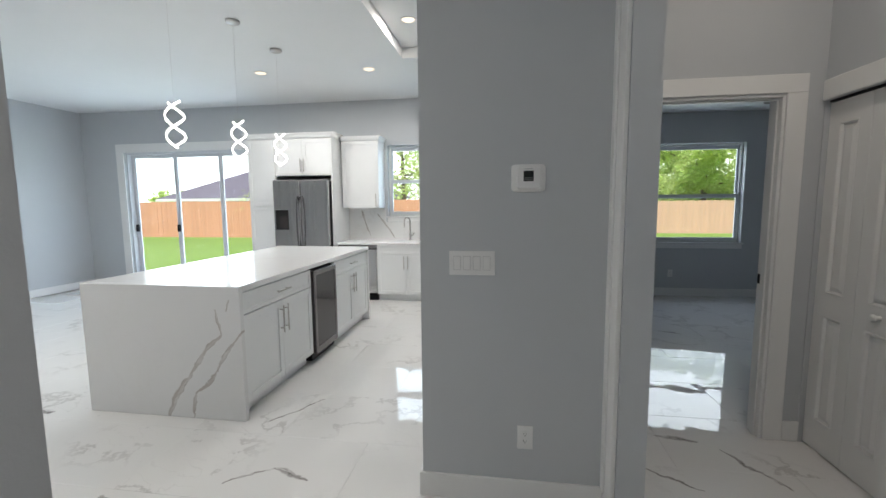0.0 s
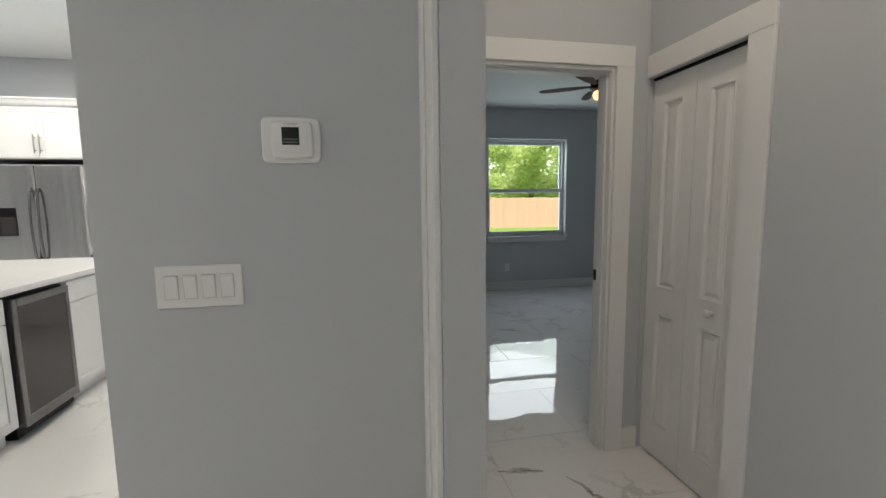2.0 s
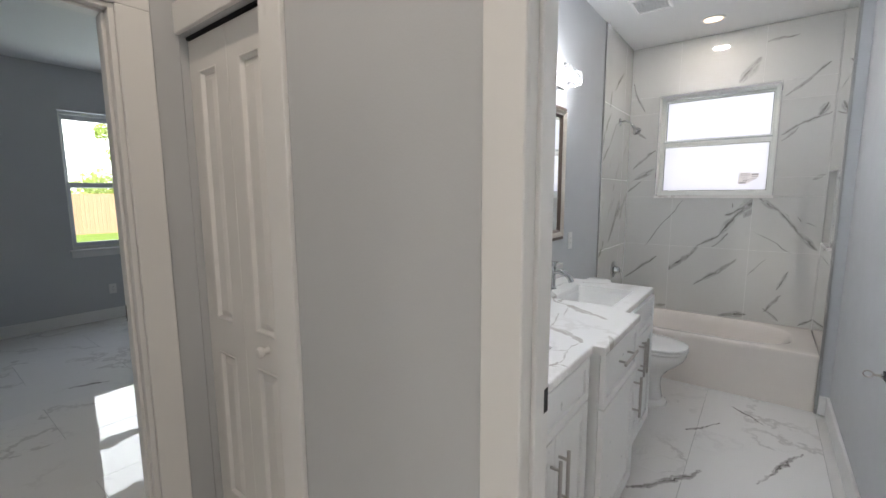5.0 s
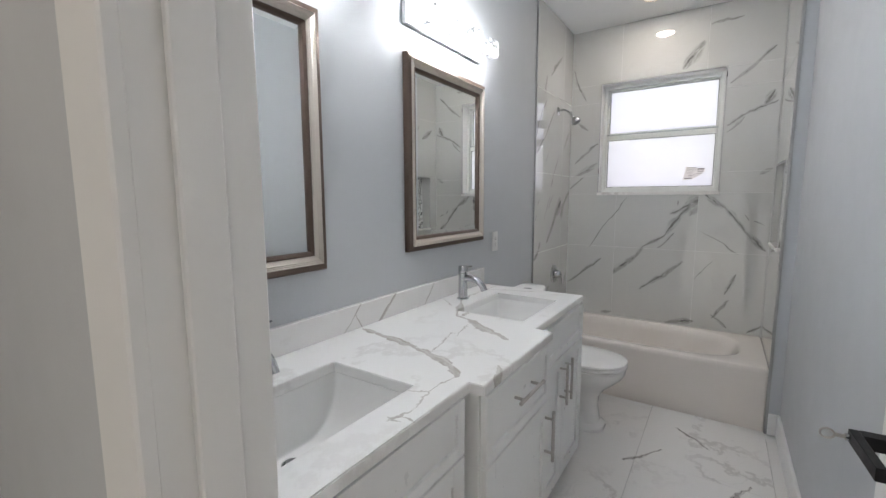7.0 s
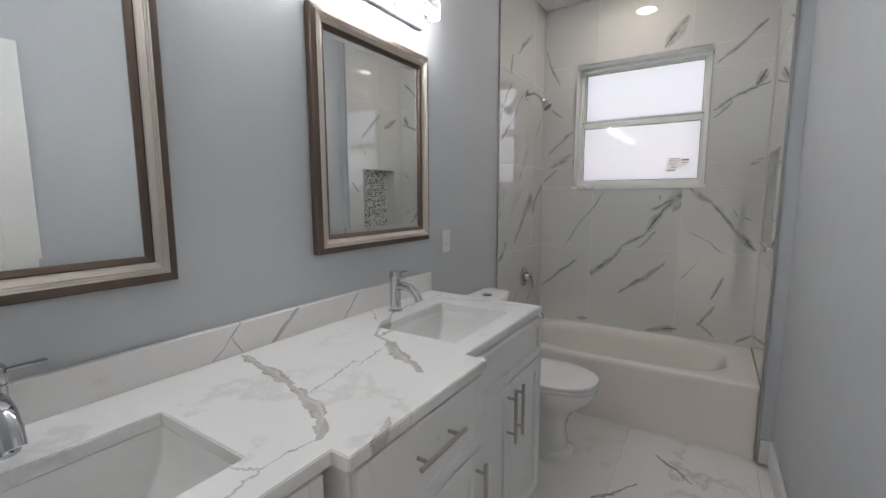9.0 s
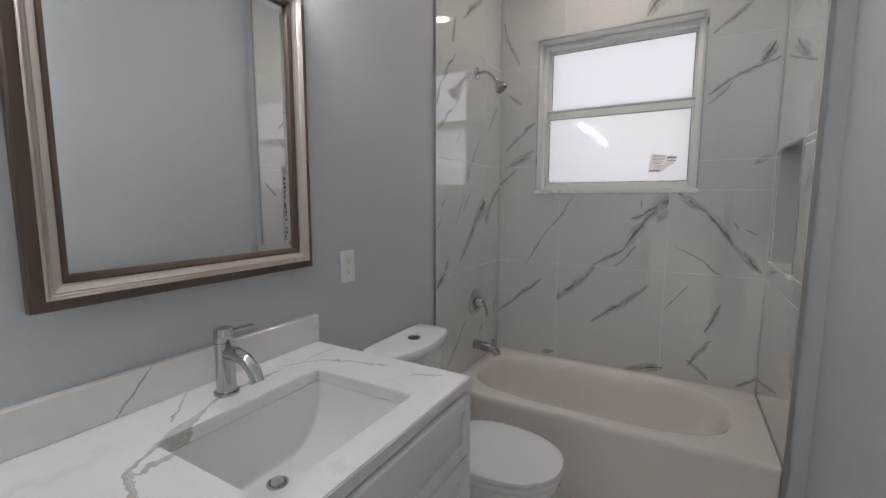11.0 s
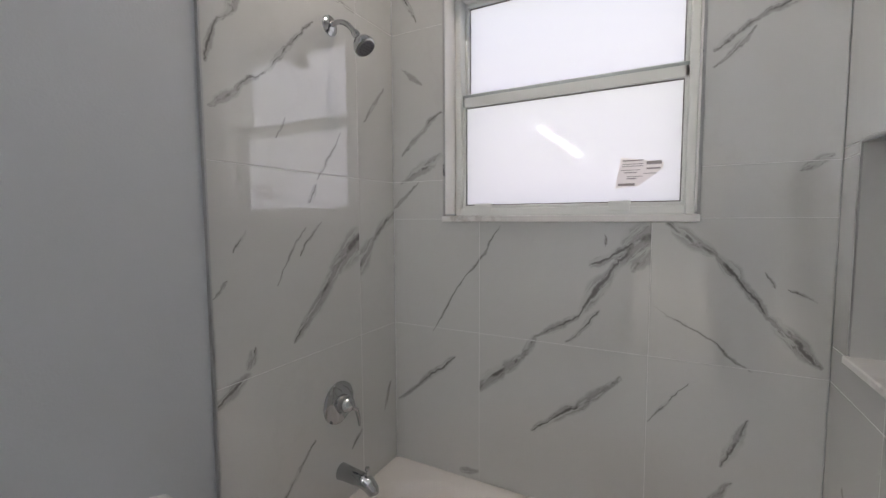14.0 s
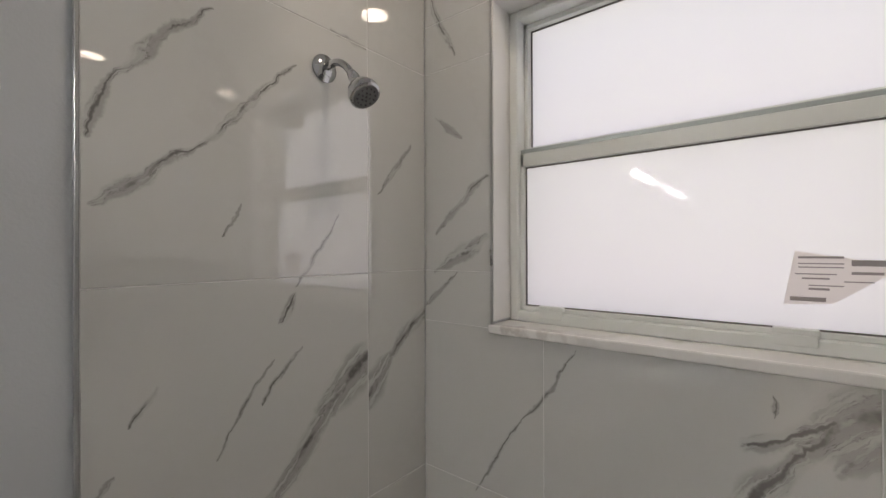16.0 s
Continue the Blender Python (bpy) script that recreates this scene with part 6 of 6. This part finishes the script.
def pendant(x, y):
    p = thing("pendant_light", (x, y, H), "lit double-spiral led pendant over the island", "pendant light", "island pendants")
    part("canopy", lathe(bmesh.new(), [(0, 0.062), (-0.018, 0.062), (-0.024, 0.055), (-0.025, 0.0)], (x, y, H), (0, 0, 1), 24), SATIN, p, smooth=True)
    part("wire", tube(bmesh.new(), [(x, y, H - 0.02), (x, y, 2.25)], 0.0006, 6), SATIN, p)
    for ph in (0, math.pi):
        bm = bmesh.new()
        rr = []
        for i in range(41):
            s = i / 40
            a = ph + s * 2 * math.pi * 1.13 - 1.0
            o = Vector((x + 0.064 * math.cos(a), y + 0.064 * math.sin(a), 1.93 + 0.34 * s))
            out = Vector((math.cos(a), math.sin(a), 0)) * 0.004
            up = Vector((-math.sin(a) * -0.4, math.cos(a) * -0.4, 1)).normalized() * 0.0075
            rr.append([o + out + up, o - out + up, o - out - up, o + out - up])
        loft(bm, rr, True, True)
        part("spiral", bm, LED, p, "glowing white led spiral")
    return p


for y in (2.91, 3.69, 4.43):
    pendant(-2.36, y)
downlight(-2.99, 5.15, H, 22, (1.0, 0.92, 0.82))
downlight(-1.575, 5.24, H, 22, (1.0, 0.92, 0.82))
downlight(-0.83, 4.22, RAISED, 20, (1.0, 0.88, 0.74))
# two unseen downlights, added to brighten the living room side
downlight(-4.9, 2.4, H, 30, (1.0, 0.92, 0.82))
downlight(-3.0, 0.6, H, 34, (1.0, 0.92, 0.82))
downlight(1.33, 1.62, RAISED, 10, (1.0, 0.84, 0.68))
# unseen fill downlight, added to light the thermostat wall from the front
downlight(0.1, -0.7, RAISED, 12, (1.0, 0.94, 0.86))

# daylight that comes in at the openings
lamp("slider_daylight", "AREA", 72.0, look(((SLIDER[0] + SLIDER[1]) / 2, YK + 0.32, 1.25), ((SLIDER[0] + SLIDER[1]) / 2, 0, 1.2)), 2.75, (0.76, 0.87, 1.0), 2.35)
lamp("kitchen_window_daylight", "AREA", 14.0, look(((KITWIN[0] + KITWIN[1]) / 2, YK + 0.32, 1.84), ((KITWIN[0] + KITWIN[1]) / 2, 0, 1.8)), 1.2, (0.62, 0.79, 1.0), 1.2)
lamp("bedroom_window_daylight", "AREA", 25.0, look(((BEDWIN[0] + BEDWIN[1]) / 2, YB + 0.32, 1.72), ((BEDWIN[0] + BEDWIN[1]) / 2, 0, 1.67)), 1.7, (0.80, 0.87, 1.0), 1.9)

# ---------------------------------------------------------------- garden


def fence(name, x0, x1, y, mat, label, top=1.72):
    f = thing(name, ((x0 + x1) / 2, y, -0.2), label, "fence")
    part("rails", block(x0, x1, y + 0.03, y + 0.07, 0.05, 0.14, 0.0, block(x0, x1, y + 0.03, y + 0.07, 1.30, 1.39)), mat, f)
    bm = bmesh.new()
    n = int((x1 - x0) / 0.145)
    r = random.Random(len(name) + n)
    for i in range(n):
        a = x0 + i * 0.145
        h = top + r.uniform(-0.015, 0.015)
        block(a + 0.002, a + 0.142, y + r.uniform(-0.006, 0.006), y + 0.025, -0.2, h, 0.0, bm)
    part("boards", bm, mat, f, "weathered vertical boards", kind="stuff")
    return f


fence("wooden_fence", -34.0, -0.5, 20.5, CEDAR, "orange cedar board fence across the lawn")
fence("wooden_fence", 0.0, 30.0, 24.5, PALECEDAR, "pale cedar board fence behind the bedroom", 1.57)


def tree(name, x, y, height, spread, low, label, leaves=5200, seed=1, size=0.16, thick=1.0):
    t = thing(name, (x, y, -0.2), label, "tree")
    r = random.Random(seed)
    bm = tube(bmesh.new(), [(x, y, -0.2), (x + 0.1, y, height * 0.3), (x - 0.05, y, height * 0.6), (x, y, height * 0.85)], [0.2 * thick, 0.15 * thick, 0.09 * thick, 0.02 * thick], 10)
    tips = []
    for i in range(16):
        a, z = r.uniform(0, 6.28), height * r.uniform(0.22, 0.75)
        ln = spread * r.uniform(0.55, 1.0) * (1.05 - 0.4 * z / height)
        e = Vector((x + ln * math.cos(a), y + ln * math.sin(a), z + ln * r.uniform(0.15, 0.55)))
        m = (Vector((x, y, z)) + e) / 2 + Vector((0, 0, -0.12))
        tube(bm, [(x, y, z), m, e], [0.055 * thick, 0.035 * thick, 0.01 * thick], 6)
        tips += [e, m, m.lerp(e, 0.5)]
    part("trunk", bm, BARK, t, smooth=True)
    verts, faces = [], []
    clumps = [(p + Vector((r.gauss(0, 0.4), r.gauss(0, 0.4), r.gauss(0, 0.3))) * min(1.0, spread / 2), r.uniform(0.35, 0.95) * min(1.0, spread / 2)) for p in tips for _ in range(3)]
    for i in range(leaves):
        c, rad = r.choice(clumps)
        d = Vector((r.gauss(0, 1), r.gauss(0, 1), r.gauss(0, 0.7)))
        d = d.normalized() * rad * r.uniform(0.3, 1.0) ** 0.5
        o = c + d
        if o.z < low:
            continue
        u = Vector((r.gauss(0, 1), r.gauss(0, 1), r.gauss(0, 0.6))).normalized()
        v = u.cross(Vector((r.gauss(0, 1), r.gauss(0, 1), r.gauss(0, 1)))).normalized()
        s = size * r.uniform(0.6, 1.3)
        k = len(verts)
        verts += [o - u * s, o + v * s * 0.42, o + u * s, o - v * s * 0.42]
        faces.append((k, k + 1, k + 2, k + 3))
    data = bpy.data.meshes.new("crown")
    org = ORIGIN[t]
    data.from_pydata([tuple(p - org) for p in verts], [], faces)
    data.materials.append(LEAF)
    ob = new("crown", data)
    ob.parent = t
    tagged(ob, "loose fresh green crown")
    return t


tree("garden_tree", 12.0, 28.0, 8.9, 5.2, 1.3, "leafy green tree behind the pale fence", 32000, 3, 0.125)
tree("garden_tree", 18.5, 30.0, 8.0, 4.5, 1.2, "leafy green tree further along the fence", 16000, 8, 0.15)
tree("garden_tree", -6.2, 25.5, 8.5, 2.6, 1.4, "tall thin tree behind the fence", 1500, 5, 0.16)
tree("garden_tree", -3.6, 24.0, 5.5, 2.4, 1.0, "dense green tree behind the fence", 2200, 6, 0.14)
tree("garden_shrub", 9.6, 29.2, 3.0, 2.6, 0.2, "low green shrub behind the pale fence", 9000, 21, 0.12, 0.4)
tree("garden_shrub", 14.2, 30.2, 3.1, 2.8, 0.2, "low green shrub under the tree behind the pale fence", 9000, 22, 0.12, 0.4)
tree("young_tree", -13.6, 21.2, 2.6, 0.75, 1.2, "young thin yellow-green tree behind the fence", 900, 9, 0.09, 0.2)
tree("garden_tree", -46.0, 62.0, 3.0, 4.0, 0.3, "far line of dark trees", 3500, 12, 0.25)
tree("garden_tree", -58.0, 66.0, 3.2, 5.0, 0.3, "far line of dark trees", 3500, 13, 0.25)

sky_bm = bmesh.new()
block(-180, 120, 96, 96.5, -0.2, 70, 0.0, sky_bm)
tagged(new("backdrop", mesh_of("backdrop", sky_bm, CLOUD)), "bright white overcast sky beyond the gardens", "sky", kind="structure")

# unseen wall, added to keep green lawn bounce off the obscured panes
tagged(new("wall_side_yard", mesh_of("wall_side_yard", block(6.7, 6.85, -4.0, 6.6, -0.2, 2.3), STUCCO)), "added unseen pale wall that bounces neutral light at the bath window", "wall", kind="structure")
hs = thing("neighbour_house", (-23, 42, -0.2), "neighbouring single-storey house with a grey-purple hip roof", "house")
part("wall", block(-33, -12, 38, 50, -0.2, 2.2), STUCCO, hs, "pale stucco wall")
bm = bmesh.new()
rf = [bm.verts.new(p) for p in ((-34, 37, 2.2), (-11, 37, 2.2), (-11, 51, 2.2), (-34, 51, 2.2), (-28, 44, 5.4), (-17, 44, 5.4))]
for f in ((0, 1, 5, 4), (1, 2, 5), (2, 3, 4, 5), (3, 0, 4), (3, 2, 1, 0)):
    bm.faces.new([rf[i] for i in f])
part("roof", bm, ROOF, hs, "grey-purple shingle roof")
part("fascia", block(-34, -11, 36.9, 37.0, 1.95, 2.2), TRIM, hs, "white fascia board")
for x in (-30, -25.5, -21, -16.5):
    part("window", block(x, x + 1.4, 37.95, 38.0, 0.9, 1.9), DARKGLASS, hs, "dark window")

# ---------------------------------------------------------------- floor and wall tiles
floor = thing("floor", (0, 0, 0), "polished white marble-look floor tiles with grey veins", "floor", kind="structure")


def piece(name, data, parent, m):
    ob = new(name, data)
    ob.parent = parent
    ob.matrix_basis = m
    return ob


def tile_mesh(w, d, t, mat, bevel=0.0006):
    bm = block(-w / 2, w / 2, -d / 2, d / 2, -t, 0)
    tops = [e for e in bm.edges if all(v.co.z > -1e-6 for v in e.verts)]
    bmesh.ops.bevel(bm, geom=tops, offset=bevel, segments=1, affect="EDGES")
    return mesh_of("floor_tile", bm, mat)


rnd = random.Random(4)
TW, TD = 1.2, 0.6
TILE = tile_mesh(TW - 0.0012, TD - 0.0012, 0.012, FLOORTILE)
for row in range(-4, 13):
    y = row * TD + 0.25
    for col in range(-7, 6):
        x = col * TW + 0.5 + (0.6 if row % 2 else 0.0)
        if not (-7.9 < x - TW / 2 and x + TW / 2 < 6.3 and -2.9 < y < 7.3):
            continue
        if x > 4.9 and (y > 2.2 or y < 0.3):
            continue
        m = Matrix.Translation((x, y, 0)) @ Matrix.Rotation(radians(rnd.uniform(-0.06, 0.06)), 4, "X") @ Matrix.Rotation(radians(rnd.uniform(-0.05, 0.05)), 4, "Y")
        piece("tile", TILE, floor, m)


def tile_grid(parent, axis, face, us, zs, holes, mat, inward):
    """Wall tiles of a grid, cut round holes; each is a thin slab with its own edges."""
    g = 0.001
    for u0, u1 in zip(us, us[1:]):
        for z0, z1 in zip(zs, zs[1:]):
            rects = [(u0, u1, z0, z1)]
            for h in holes:
                cut = []
                for a, b, c, d in rects:
                    if h[1] <= a or h[0] >= b or h[3] <= c or h[2] >= d:
                        cut.append((a, b, c, d))
                        continue
                    if h[2] > c:
                        cut.append((a, b, c, h[2]))
                    if h[3] < d:
                        cut.append((a, b, h[3], d))
                    lo, hi = max(c, h[2]), min(d, h[3])
                    if h[0] > a:
                        cut.append((a, h[0], lo, hi))
                    if h[1] < b:
                        cut.append((h[1], b, lo, hi))
                rects = cut
            for a, b, c, d in rects:
                if b - a < 0.01 or d - c < 0.01:
                    continue
                t = 0.0105
                lo, hi = sorted((face, face + inward * t))
                bm = block(a + g, b - g, lo, hi, c + g, d - g, 0.0008) if axis == "y" else block(lo, hi, a + g, b - g, c + g, d - g, 0.0008)
                part("tile", bm, mat, parent)


ZS = [0.0, 0.385, 0.98, 1.572, 2.165, BATH - 0.001]
for name, axis, face, us, holes, mat, inward, label in (
        ("wall_tiles_back", "x", XB, [YT + 0.0005, 0.995, 1.58, YV - 0.011], [BATHWIN], BACKTILE, 1, "glossy white marble-look tiles round the bathroom window"),
        ("wall_tiles_shower", "y", YV - 0.0108, [XT, 5.258, XB], [], LEFTTILE, 1, "glossy white marble-look tiles behind the shower fittings"),
        ("wall_tiles_niche", "y", YT, [XR + 0.0005, 5.16, XB], [NICHE], RIGHTTILE, -1, "glossy white marble-look tiles round the shower niche")):
    w = thing(name, (0, 0, 0), label, "tiled wall", kind="structure")
    lo, hi = sorted((face + inward * 0.0011, face + inward * 0.0107))
    span = (us[0], us[-1])
    part("grout", slab(axis, lo, hi, span, (0.001, BATH - 0.002), holes), GROUT, w, "pale grout")
    tile_grid(w, axis, face, us, ZS, holes, mat, inward)
